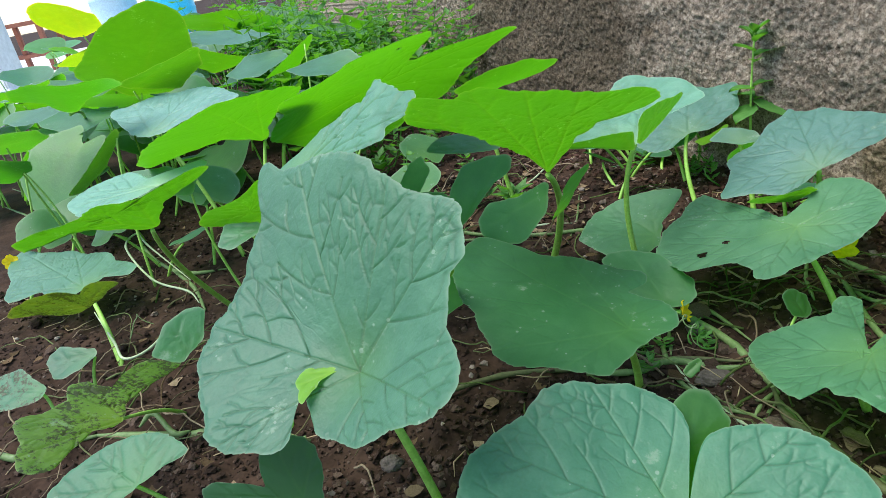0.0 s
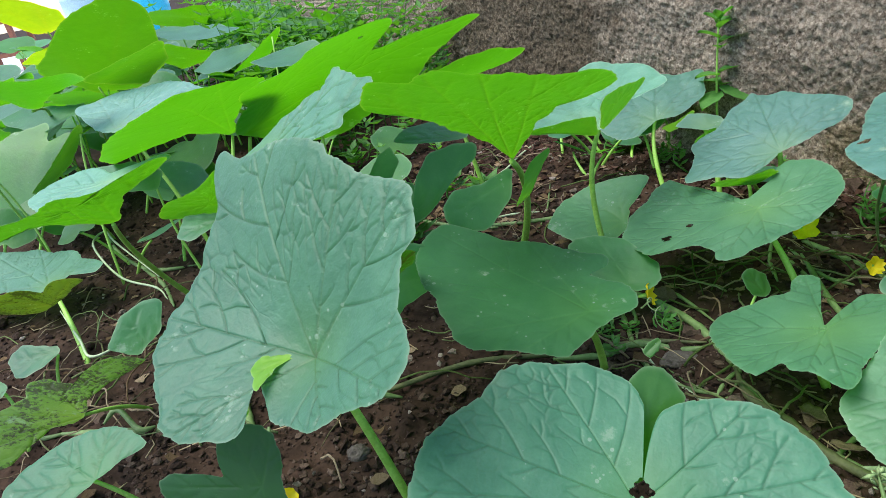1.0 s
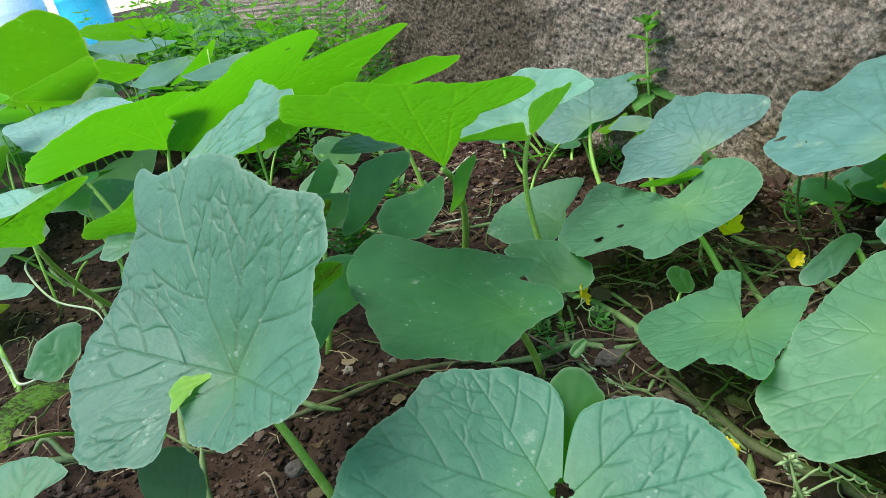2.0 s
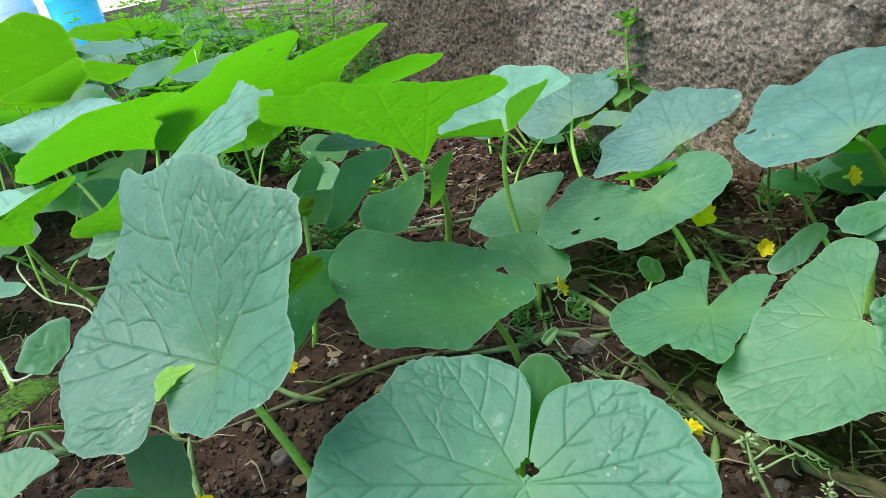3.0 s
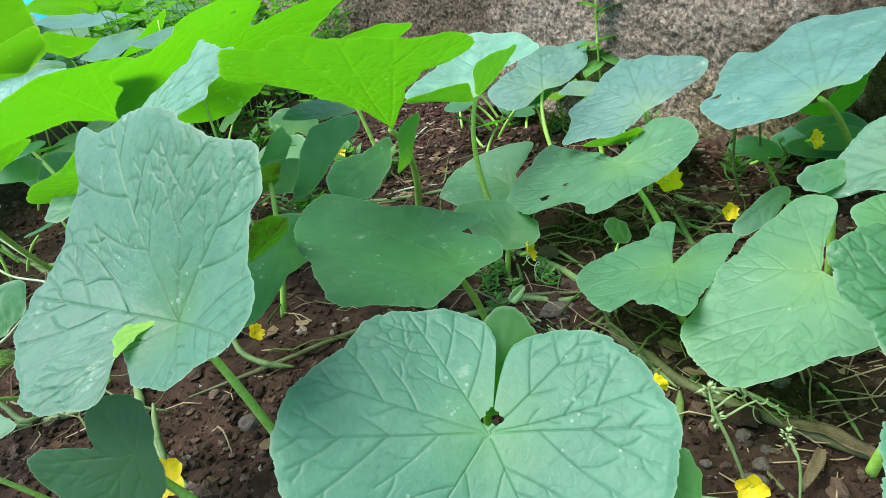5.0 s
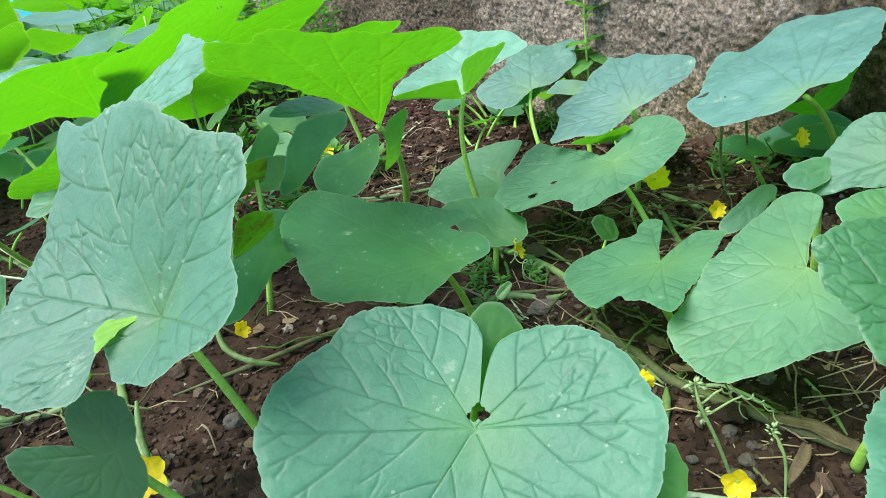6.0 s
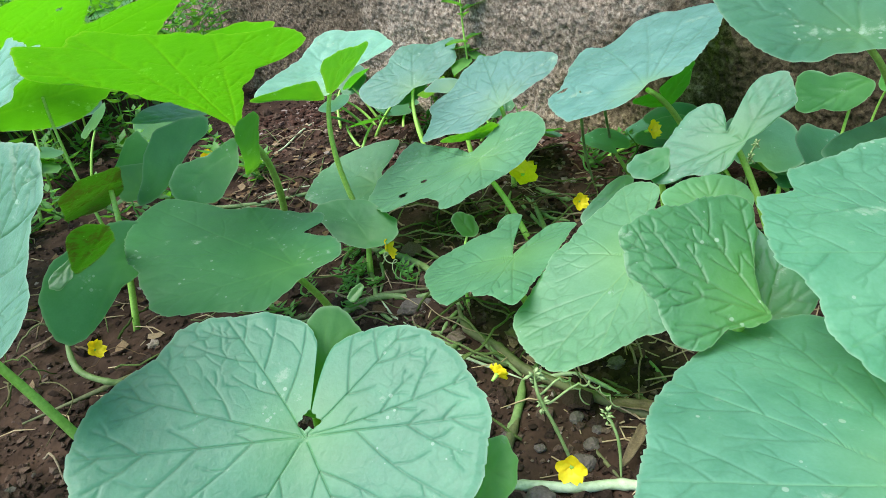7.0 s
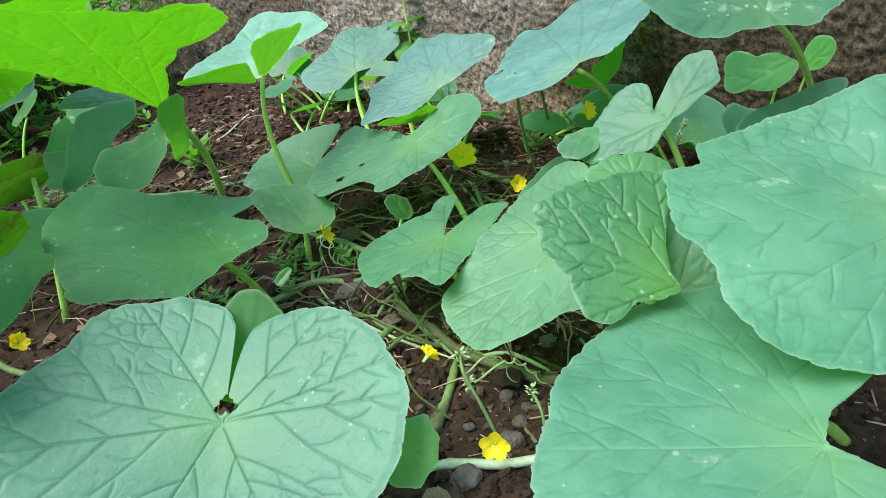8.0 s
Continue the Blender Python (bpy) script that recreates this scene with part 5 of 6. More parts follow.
leaf(vine_far, (-0.629, 1.011, 0.240), (7.9, -23.4, -95.3), (-1.2, 1.8), [4.6, 5.1, 6.1, 5.7, 5.3, 5.2, 4.8, 4.4, 4.4, 4.6, 4.9, 4.4, 4.3, 4.4, 4.9, 5.7, 5.6, 5.6, 5.8, 4.8, 4.3, 4.1, 4.1, 4.4, 4.5, 4.4], foot=(-0.596, 1.059), stalk=0.0018, cell=0.006)
leaf(vine_far, (-0.430, 1.533, 0.233), (23.9, 1.7, 176.1), (-3.1, 6.2), [7.9, 7.0, 6.2, 5.9, 6.0, 6.4, 6.1, 5.5, 5.3, 5.4, 5.9, 6.8, 6.3, 6.0, 6.0, 6.4, 6.5, 6.3, 6.5, 7.0, 5.8, 5.2, 4.9, 5.0, 5.4, 6.2], foot=(-0.377, 1.514), stalk=0.0018, lit_tone=(1.05, 1.00, 0.30), cell=0.006)
leaf(vine_far, (-0.497, 1.832, 0.303), (-4.1, 4.4, -132.6), (4.8, 11.3), [19.8, 19.0, 13.9, 10.0, 8.2, 7.3, 6.9, 6.5, 6.5, 6.9, 7.8, 9.7, 13.8, 16.8, 19.4, 14.6, 9.7, 7.6, 6.6, 6.1, 6.0, 6.3, 7.0, 7.9, 9.4, 12.6], foot=(-0.498, 1.761), stalk=0.0018, cell=0.006)
leaf(vine_far, (-0.496, 2.039, 0.315), (9.1, 22.3, 112.8), (0.3, 1.9), [11.8, 13.5, 12.0, 10.1, 9.2, 9.0, 9.2, 8.7, 8.6, 9.1, 10.2, 12.0, 11.6, 11.8, 12.9, 12.0, 10.3, 9.4, 9.2, 9.3, 8.8, 8.8, 9.4, 10.7, 10.9, 11.0], foot=(-0.569, 2.044), stalk=0.0018, lit_tone=(1.05, 1.00, 0.30), cell=0.006)
stem(vine_front, [(-0.140, 0.510, 0.006), (-0.058, 0.516, 0.006), (0.034, 0.535, 0.006), (0.115, 0.522, 0.006), (0.200, 0.505, 0.006), (0.251, 0.481, 0.006)], 0.0027, old=True)
stem(vine_right, [(0.253, 0.434, 0.006), (0.248, 0.403, 0.006), (0.262, 0.369, 0.006), (0.270, 0.333, 0.006), (0.288, 0.295, 0.006), (0.310, 0.253, 0.006), (0.338, 0.213, 0.006), (0.370, 0.174, 0.006)], 0.0040, old=True)
stem(vine_front, [(0.180, 0.244, 0.008), (0.214, 0.229, 0.010), (0.244, 0.214, 0.011), (0.270, 0.201, 0.010), (0.305, 0.178, 0.008)], 0.0033, pale=True)
stem(vine_middle, [(0.208, 0.624, 0.006), (0.244, 0.572, 0.006), (0.257, 0.508, 0.006), (0.255, 0.429, 0.006)], 0.0040)
stem(vine_middle, [(0.189, 0.517, 0.006), (0.190, 0.476, 0.006), (0.207, 0.440, 0.006), (0.231, 0.413, 0.006)], 0.0020)
stem(vine_left, [(-0.389, 0.566, 0.006), (-0.327, 0.544, 0.006), (-0.274, 0.539, 0.006), (-0.228, 0.539, 0.006)], 0.0040)
stem(vine_left, [(-0.507, 0.575, 0.006), (-0.476, 0.562, 0.006), (-0.456, 0.570, 0.006), (-0.389, 0.566, 0.006)], 0.0040)
stem(vine_front, [(-0.210, 0.605, 0.006), (-0.188, 0.525, 0.006), (-0.166, 0.465, 0.006), (-0.151, 0.429, 0.006), (-0.112, 0.360, 0.006)], 0.0040)
stem(vine_right, [(0.329, 0.262, 0.006), (0.305, 0.279, 0.006), (0.288, 0.310, 0.006), (0.275, 0.333, 0.006), (0.255, 0.356, 0.006), (0.232, 0.392, 0.006), (0.207, 0.463, 0.006)], 0.0018)
stem(vine_right, [(0.239, 0.287, 0.006), (0.220, 0.266, 0.006), (0.204, 0.258, 0.006), (0.185, 0.253, 0.006)], 0.0040, old=True)
stem(vine_right, [(0.239, 0.396, 0.006), (0.215, 0.385, 0.006), (0.196, 0.390, 0.006)], 0.0030)
stem(vine_tall, [(-0.042, 1.516, 0.006), (-0.046, 1.125, 0.006), (0.010, 0.959, 0.006), (0.091, 0.871, 0.006), (0.197, 0.839, 0.006), (0.224, 0.843, 0.006)], 0.0030)
stem(vine_tall, [(0.203, 0.778, 0.006), (0.269, 0.787, 0.006), (0.319, 0.738, 0.006), (0.376, 0.759, 0.006)], 0.0030)
stem(vine_wall, [(0.438, 0.649, 0.006), (0.447, 0.601, 0.006), (0.455, 0.548, 0.006), (0.454, 0.508, 0.006), (0.463, 0.444, 0.006)], 0.0035)
stem(vine_wall, [(0.419, 0.603, 0.006), (0.388, 0.507, 0.006), (0.376, 0.448, 0.006)], 0.0030)
stem(vine_wall, [(0.499, 0.591, 0.006), (0.536, 0.552, 0.006), (0.588, 0.530, 0.006)], 0.0030)
stem(vine_middle, [(0.112, 0.507, 0.006), (0.159, 0.495, 0.006), (0.195, 0.503, 0.006), (0.228, 0.484, 0.006), (0.246, 0.476, 0.006)], 0.0035)
stem(vine_left, [(-0.579, 1.209, 0.006), (-0.519, 1.099, 0.006), (-0.445, 0.995, 0.006), (-0.395, 0.951, 0.006), (-0.340, 0.948, 0.006)], 0.0030)
stem(vine_left, [(-0.445, 0.995, 0.006), (-0.383, 0.906, 0.006), (-0.342, 0.819, 0.006)], 0.0030)
stem(vine_left, [(-1.099, 1.663, 0.006), (-0.920, 1.484, 0.006), (-0.772, 1.337, 0.006), (-0.621, 1.260, 0.006)], 0.0025)
stem(vine_left, [(-1.167, 1.843, 0.006), (-0.964, 1.630, 0.006), (-0.841, 1.519, 0.006), (-0.739, 1.500, 0.006)], 0.0025)
stem(vine_right, [(0.250, 0.220, 0.006), (0.244, 0.234, 0.030), (0.240, 0.245, 0.050), (0.243, 0.256, 0.058)], 0.0012)
stem(vine_right, [(0.270, 0.203, 0.006), (0.275, 0.211, 0.020), (0.276, 0.219, 0.030), (0.275, 0.225, 0.035)], 0.0010)
stem(vine_middle, [(0.202, 0.604, 0.006), (0.201, 0.559, 0.006), (0.192, 0.512, 0.006), (0.182, 0.483, 0.006)], 0.0025)
stem(vine_middle, [(0.222, 0.620, 0.006), (0.214, 0.563, 0.006), (0.199, 0.519, 0.006)], 0.0020)
stem(vine_middle, [(0.281, 0.523, 0.006), (0.268, 0.581, 0.006), (0.254, 0.601, 0.006), (0.236, 0.608, 0.006)], 0.0020)
stem(vine_middle, [(0.122, 0.848, 0.006), (0.074, 0.872, 0.006), (0.032, 0.891, 0.006)], 0.0030)
stem(vine_wall, [(0.409, 0.626, 0.006), (0.401, 0.570, 0.006), (0.395, 0.538, 0.006)], 0.0022)
stem(vine_wall, [(0.422, 0.636, 0.006), (0.413, 0.559, 0.006), (0.422, 0.522, 0.006)], 0.0022)
stem(vine_wall, [(0.411, 0.647, 0.006), (0.385, 0.606, 0.006), (0.368, 0.563, 0.006)], 0.0022)
stem(vine_wall, [(0.448, 0.524, 0.142), (0.459, 0.544, 0.100), (0.477, 0.571, 0.050), (0.494, 0.583, 0.010)], 0.0016)
stem(vine_wall, [(0.478, 0.531, 0.140), (0.493, 0.551, 0.100), (0.517, 0.581, 0.050), (0.530, 0.598, 0.020)], 0.0015)
stem(vine_wall, [(0.536, 0.390, 0.050), (0.532, 0.383, 0.085), (0.538, 0.381, 0.100)], 0.0009)
stem(vine_middle, [(-0.086, 0.539, 0.050), (-0.082, 0.518, 0.027), (-0.061, 0.504, 0.013), (-0.036, 0.501, 0.006)], 0.0028)
stem(vine_middle, [(0.246, 0.581, 0.006), (0.253, 0.544, 0.006), (0.258, 0.504, 0.006)], 0.0026, pale=True)
stem(vine_middle, [(0.195, 0.498, 0.006), (0.199, 0.465, 0.006), (0.209, 0.432, 0.006)], 0.0012, pale=True)
stem(vine_middle, [(0.227, 0.415, 0.006), (0.240, 0.425, 0.006), (0.255, 0.433, 0.006)], 0.0019)
stem(vine_middle, [(0.229, 0.408, 0.006), (0.244, 0.419, 0.006), (0.256, 0.426, 0.006)], 0.0017)
stem(vine_right, [(0.262, 0.324, 0.009), (0.249, 0.303, 0.012), (0.232, 0.282, 0.010), (0.218, 0.273, 0.006)], 0.0034)
stem(vine_right, [(0.198, 0.477, 0.007), (0.215, 0.416, 0.009), (0.233, 0.377, 0.010), (0.264, 0.331, 0.008)], 0.0014, pale=True)
stem(vine_right, [(0.265, 0.333, 0.009), (0.255, 0.381, 0.011), (0.251, 0.426, 0.007)], 0.0024)
stem(vine_right, [(0.268, 0.328, 0.009), (0.295, 0.342, 0.012), (0.323, 0.345, 0.007)], 0.0020)
stem(vine_right, [(0.274, 0.320, 0.009), (0.301, 0.306, 0.012), (0.319, 0.266, 0.008)], 0.0018, pale=True)
stem(vine_left, [(-0.373, 0.882, 0.020), (-0.475, 1.014, 0.040), (-0.505, 1.055, 0.050), (-0.501, 0.994, 0.050), (-0.423, 0.876, 0.035), (-0.366, 0.844, 0.020), (-0.343, 0.811, 0.014)], 0.0016, pale=True)
stem(vine_left, [(-0.483, 0.810, 0.030), (-0.430, 0.733, 0.020), (-0.403, 0.693, 0.014), (-0.376, 0.709, 0.014), (-0.362, 0.762, 0.020)], 0.0016, pale=True)
stem(vine_left, [(-0.327, 0.537, 0.020), (-0.311, 0.541, 0.030), (-0.286, 0.516, 0.020), (-0.274, 0.523, 0.014)], 0.0026)
stem(vine_left, [(-0.141, 0.436, 0.050), (-0.142, 0.418, 0.030), (-0.138, 0.401, 0.014)], 0.0026)
stem(vine_right, [(0.316, 0.295, 0.006), (0.326, 0.261, 0.006), (0.336, 0.229, 0.006)], 0.0018, old=True)
stem(vine_right, [(0.356, 0.297, 0.006), (0.351, 0.265, 0.006), (0.342, 0.234, 0.006)], 0.0015)
stem(vine_right, [(0.273, 0.243, 0.006), (0.273, 0.226, 0.006), (0.272, 0.208, 0.006)], 0.0014, old=True)
stem(vine_tall, [(0.112, 1.017, 0.006), (0.175, 1.089, 0.006), (0.226, 1.152, 0.006), (0.282, 1.241, 0.006)], 0.0017, pale=True)
stem(vine_tall, [(0.114, 0.888, 0.006), (0.153, 0.886, 0.006), (0.196, 0.881, 0.006)], 0.0016, pale=True)
stem(vine_tall, [(0.170, 0.809, 0.006), (0.202, 0.881, 0.006), (0.232, 0.972, 0.006)], 0.0014)
flower(vine_front, (-0.131, 0.365, 0.030), 0.030, (52, 0, 25))
flower(vine_front, (-0.065, 0.527, 0.035), 0.016, (60, -10, 60))
flower(vine_front, (0.237, 0.204, 0.028), 0.017, (70, 10, -35))
flower(vine_right, (0.238, 0.314, 0.020), 0.015, (80, 0, 120))
flower(vine_left, (-0.687, 1.000, 0.060), 0.022, (60, 0, 20))
flower(vine_wall, (0.511, 0.495, 0.090), 0.018, (70, 0, 20))
flower(vine_middle, (0.396, 0.573, 0.050), 0.030, (40, 0, 0))
flower(vine_middle, (0.428, 0.508, 0.030), 0.017, (70, 0, 0))
flower(vine_tall, (0.061, 1.051, 0.030), 0.023, (60, 0, 0))
flower(vine_middle, (0.220, 0.542, 0.030), 0.020, (70, 0, 60))
tendril(vine_right, (0.248, 0.252, 0.035), (0.292, 0.237, 0.022), 4, 0.0022)
bud(vine_right, (0.244, 0.257, 0.058), 0.0090, 40)
bud(vine_right, (0.276, 0.225, 0.035), 0.0060, 41)
bud(vine_right, (0.241, 0.245, 0.047), 0.0070, 42)
bud(vine_wall, (0.529, 0.378, 0.090), 0.0060, 43)
bud(vine_wall, (0.539, 0.382, 0.100), 0.0050, 44)
tendril(vine_right, (0.243, 0.252, 0.045), (0.277, 0.251, 0.020), 3, 0.0025)
tendril(vine_middle, (0.211, 0.536, 0.020), (0.221, 0.507, 0.010), 2, 0.0060)
tendril(vine_left, (-0.408, 0.731, 0.020), (-0.378, 0.738, 0.030), 1, 0.0040)

# fillers: more of the same vines further back
def filler_leaf(vine, at, size, turn, rng, fresh=None):
    k = 14
    radii = [size * 50 * (0.92 + 0.16 * rng.random()) * (0.55 if i == 7 else 1.0) for i in range(k)]
    a = rng.uniform(0, 6.28)
    if fresh is None:
        fresh = random.Random(int(at[0] * 10000 + at[1] * 1000)).random()
    return leaf(vine, at, turn, (0.0, size * 33), [round(r, 1) for r in radii], lit_tone=(0.85 + 0.45 * fresh, 0.95 + 0.25 * fresh, 1.0 - 0.55 * fresh), bend=(rng.uniform(-1.5, 2), 0, rng.uniform(-2, 1)),
                foot=(at[0] + 0.05 * math.cos(a), at[1] + 0.05 * math.sin(a)), cell=0.008, stalk=0.0022)


def plant_fillers():
    rng = random.Random(11)
    vines = [thing("melon_vine", (x, y, 0), "distant melon vine in bright open light", "vine", VINE_GROUP) for x, y in ((-1.1, 1.9), (-0.6, 2.2), (-0.2, 2.6))]
    for i in range(64):
        y = rng.uniform(1.55, 2.9)
        x = rng.uniform(-0.66 * y - 0.1, -0.02 * y - 0.10)
        v = min(vines, key=lambda o: abs(o.location.x - x))
        filler_leaf(v, (x, y, rng.uniform(0.13, 0.27)), rng.uniform(0.15, 0.22), (rng.uniform(-40, 22), rng.uniform(-20, 20), rng.uniform(0, 360) if rng.random() < 0.5 else rng.uniform(-60, 60)), rng)
    for i in range(36):
        y = rng.uniform(1.25, 1.9)
        x = rng.uniform(-0.70 * y, -0.12 * y)
        v = min(vines, key=lambda o: abs(o.location.x - x))
        filler_leaf(v, (x, y, rng.uniform(0.08, 0.20)), rng.uniform(0.12, 0.20), (rng.uniform(-40, 22), rng.uniform(-25, 25), rng.uniform(0, 360)), rng)
    for i in range(80):
        y = rng.uniform(2.9, 5.6)
        x = rng.uniform(-0.50 * y, -0.02 * y - 0.05)
        v = min(vines, key=lambda o: abs(o.location.x - x))
        filler_leaf(v, (x, y, rng.uniform(0.13, 0.30)), rng.uniform(0.17, 0.25), (rng.uniform(-45, 22), rng.uniform(-20, 20), rng.uniform(0, 360) if rng.random() < 0.5 else rng.uniform(-60, 60)), rng)
    low = thing("melon_vine", (-0.1, 0.95, 0), "low young melon vine shaded under taller leaves", "vine", VINE_GROUP)
    for i in range(16):
        y = rng.uniform(0.95, 1.3)
        x = rng.uniform(-0.75 * y + 0.05, 0.02)
        filler_leaf(low, (x, y, rng.uniform(0.03, 0.10)), rng.uniform(0.06, 0.12), (rng.uniform(8, 38), rng.uniform(-25, 25), rng.uniform(-60, 60)), rng)


plant_fillers()


def wall_foot_leaves():
    rng = random.Random(33)
    v = thing("melon_vine", (0.50, 0.70, 0), "low shaded melon vine along the wall foot", "vine", VINE_GROUP)
    for i in range(26):
        p = WALL_A + WALL_DIR * rng.uniform(-0.40, 0.55) + WALL_N * rng.uniform(0.03, 0.16)
        filler_leaf(v, (p.x, p.y, rng.uniform(0.02, 0.07)), rng.uniform(0.05, 0.09), (rng.uniform(-10, 35), rng.uniform(-25, 25), rng.uniform(0, 360)), rng, 0.0)


wall_foot_leaves()


# soil clods and stones, and dry litter
def lumps(name, count, seed, smallest, largest, mat, label, area, detail=1):
    rng = np.random.RandomState(seed)
    bm = bmesh.new()
    bmesh.ops.create_icosphere(bm, subdivisions=detail, radius=1.0)
    base = np.array([v.co[:] for v in bm.verts])
    tri = np.array([[v.index for v in f.verts] for f in bm.faces])
    bm.free()
    vs, fs = [], []
    for i in range(count):
        x, y = area(rng)
        r = smallest * (largest / smallest) ** (rng.rand() ** 2.2)
        a = rng.rand() * 6.28
        shape = base * (1 + (0.36 if detail == 1 else 0.17) * rng.randn(len(base), 1) + 0.3 * np.sin(base @ rng.randn(3, 1) * 2.2)) * np.array([1.0, rng.uniform(0.6, 1.0), rng.uniform(0.5, 0.85)]) * r
        c, s = math.cos(a), math.sin(a)
        shape = shape @ np.array([[c, s, 0], [-s, c, 0], [0, 0, 1]])
        vs.append(shape + [x, y, ground_height(x, y) + 0.25 * r])
        fs.append(tri + len(base) * i)
    ob = mesh_object(name, np.concatenate(vs).tolist(), np.concatenate(fs).tolist(), mat, smooth=False)
    return tagged(ob, label, "soil", kind="stuff")


def bed(rng):
    return rng.uniform(-0.75, 0.62), 0.05 + 1.6 * rng.rand() ** 1.25


def near_bed(rng):
    return rng.uniform(-0.42, 0.46), rng.uniform(0.16, 0.52)


def wall_foot(rng):
    u, w = rng.uniform(-0.45, 0.75), abs(rng.randn()) * 0.13
    p = WALL_A + WALL_DIR * u + WALL_N * (w + 0.01)
    return p.x, p.y


STONE = crumb_material("reddish_grit", [(0.0, (0.035, 0.018, 0.012)), (0.5, (0.085, 0.043, 0.030)), (0.85, (0.15, 0.092, 0.070)), (1.0, (0.34, 0.28, 0.24))])
lumps("soil_clods", 44000, 3, 0.0007, 0.0042, CLOD, "loose dark crumbs and clods of soil", bed)
lumps("soil_clods", 1500, 5, 0.003, 0.012, CLOD, "larger rough clods of dry soil", bed, 2)
lumps("soil_clods", 9000, 9, 0.0008, 0.0050, CLOD, "loose crumbs of soil between the stems", near_bed)
lumps("gravel", 4800, 4, 0.0015, 0.008, STONE, "reddish grit and gravel along the wall foot", wall_foot)

STRAW = plain("dry_straw", (0.22, 0.16, 0.08), (0.42, 0.33, 0.19), 90, 0.8)


def litter():
    rng = random.Random(8)
    verts, faces = [], []
    for i in range(520):
        near = rng.random() < 0.2
        x, y = (rng.gauss(0.40, 0.09), rng.gauss(0.30, 0.08)) if near else (rng.uniform(-0.7, 0.6), rng.uniform(0.1, 1.2))
        a, ln = rng.uniform(0, 6.28), rng.uniform(0.01, 0.05) * (1.8 if near else 1)
        d = Vector((math.cos(a), math.sin(a), rng.uniform(-0.1, 0.08)))
        p = Vector((x, y, ground_height(x, y) + 0.003))
        b = d.cross(Vector((0, 0, 1))).normalized() * rng.uniform(-0.3, 0.3) * ln
        v, f = tube([p, p + d * ln * 0.5 + b, p + d * ln], [0.0005, 0.0007, 0.0003], 4)
        o = len(verts)
        verts += v
        faces += [tuple(k + o for k in q) for q in f]
    tagged(mesh_object("dry_litter", verts, faces, STRAW), "dry straw, twigs and root scraps on soil", "litter", kind="stuff")


litter()

TANGLE = crumb_material("thin_shoots", [(0.0, (0.05, 0.09, 0.02)), (0.25, (0.14, 0.20, 0.06)), (0.40, (0.20, 0.25, 0.11)), (0.55, (0.14, 0.09, 0.05)), (1.0, (0.40, 0.32, 0.21))])


def tangle():
    """Thin runners, old shoots and dry tendrils that lie over each other on the soil."""
    rng = random.Random(77)
    verts, faces = [], []
    zones = [(0.38, 0.30, 0.09, 0.08, 24), (0.22, 0.55, 0.06, 0.07, 9), (0.36, 0.66, 0.09, 0.06, 34), (0.14, 0.92, 0.11, 0.12, 60), (-0.35, 0.75, 0.16, 0.14, 60), (0.05, 0.36, 0.12, 0.06, 16), (-0.25, 0.60, 0.10, 0.08, 34), (0.30, 0.45, 0.07, 0.05, 30), (0.05, 0.60, 0.11, 0.07, 26), (0.48, 0.52, 0.05, 0.08, 34)]
    for cx, cy, sx, sy, count in zones:
        for i in range(count):
            x, y, a = rng.gauss(cx, sx), rng.gauss(cy, sy), rng.uniform(0, 6.28)
            n, ln, turn = 12, rng.uniform(0.04, 0.16), rng.uniform(-0.16, 0.16)
            lift = rng.uniform(0.0, 0.022)
            pts = []
            for k in range(n):
                pts.append(Vector((x, y, ground_height(x, y) + 0.003 + lift * math.sin(math.pi * k / (n - 1)))))
                a += turn + rng.uniform(-0.2, 0.2)
                x, y = x + math.cos(a) * ln / n, y + math.sin(a) * ln / n
            r = rng.uniform(0.0005, 0.0015)
            v, f = tube(pts, [r * (1.0 - 0.5 * k / n) for k in range(n)], 5)
            o = len(verts)
            verts += v
            faces += [tuple(q + o for q in g) for g in f]
    tagged(mesh_object("thin_shoots", verts, faces, TANGLE), "tangle of thin green runners and dry tendrils on soil", "shoots", kind="stuff")


tangle()

SCRAP = crumb_material("dead_leaf", [(0.0, (0.06, 0.04, 0.02)), (0.6, (0.20, 0.13, 0.07)), (1.0, (0.36, 0.27, 0.17))])


def scraps():
    rng = random.Random(18)
    verts, faces = [], []
    for i in range(420):
        x, y = (rng.gauss(0.16, 0.12), rng.gauss(0.95, 0.12)) if i % 3 == 0 else (rng.uniform(-0.7, 0.62), rng.uniform(0.1, 1.25))
        a, r = rng.uniform(0, 6.28), rng.uniform(0.003, 0.008)
        o, k = len(verts), 7
        z = ground_height(x, y) + rng.uniform(0.002, 0.006)
        lift = rng.uniform(-0.3, 0.5)
        verts.append((x, y, z))
        for q in range(k):
            b = a + 2 * math.pi * q / k
            rr = r * rng.uniform(0.45, 1.1) * (1 + 0.6 * math.cos(b - a) ** 2)
            verts.append((x + rr * math.cos(b), y + rr * math.sin(b), z + lift * rr * math.cos(2 * (b - a)) + rng.uniform(0, 0.002)))
        faces += [(o, o + 1 + q, o + 1 + (q + 1) % k) for q in range(k)]
    tagged(mesh_object("dead_leaf_scraps", verts, faces, SCRAP), "curled brown scraps of dead leaves on soil", "litter", kind="stuff")


scraps()


DRY = plain("dry_blade", (0.055, 0.040, 0.020), (0.15, 0.11, 0.058), 120, 0.8, 0.5)
ROCK = plain("garden_stone", (0.055, 0.043, 0.034), (0.14, 0.115, 0.095), 70, 0.9, 0.8)


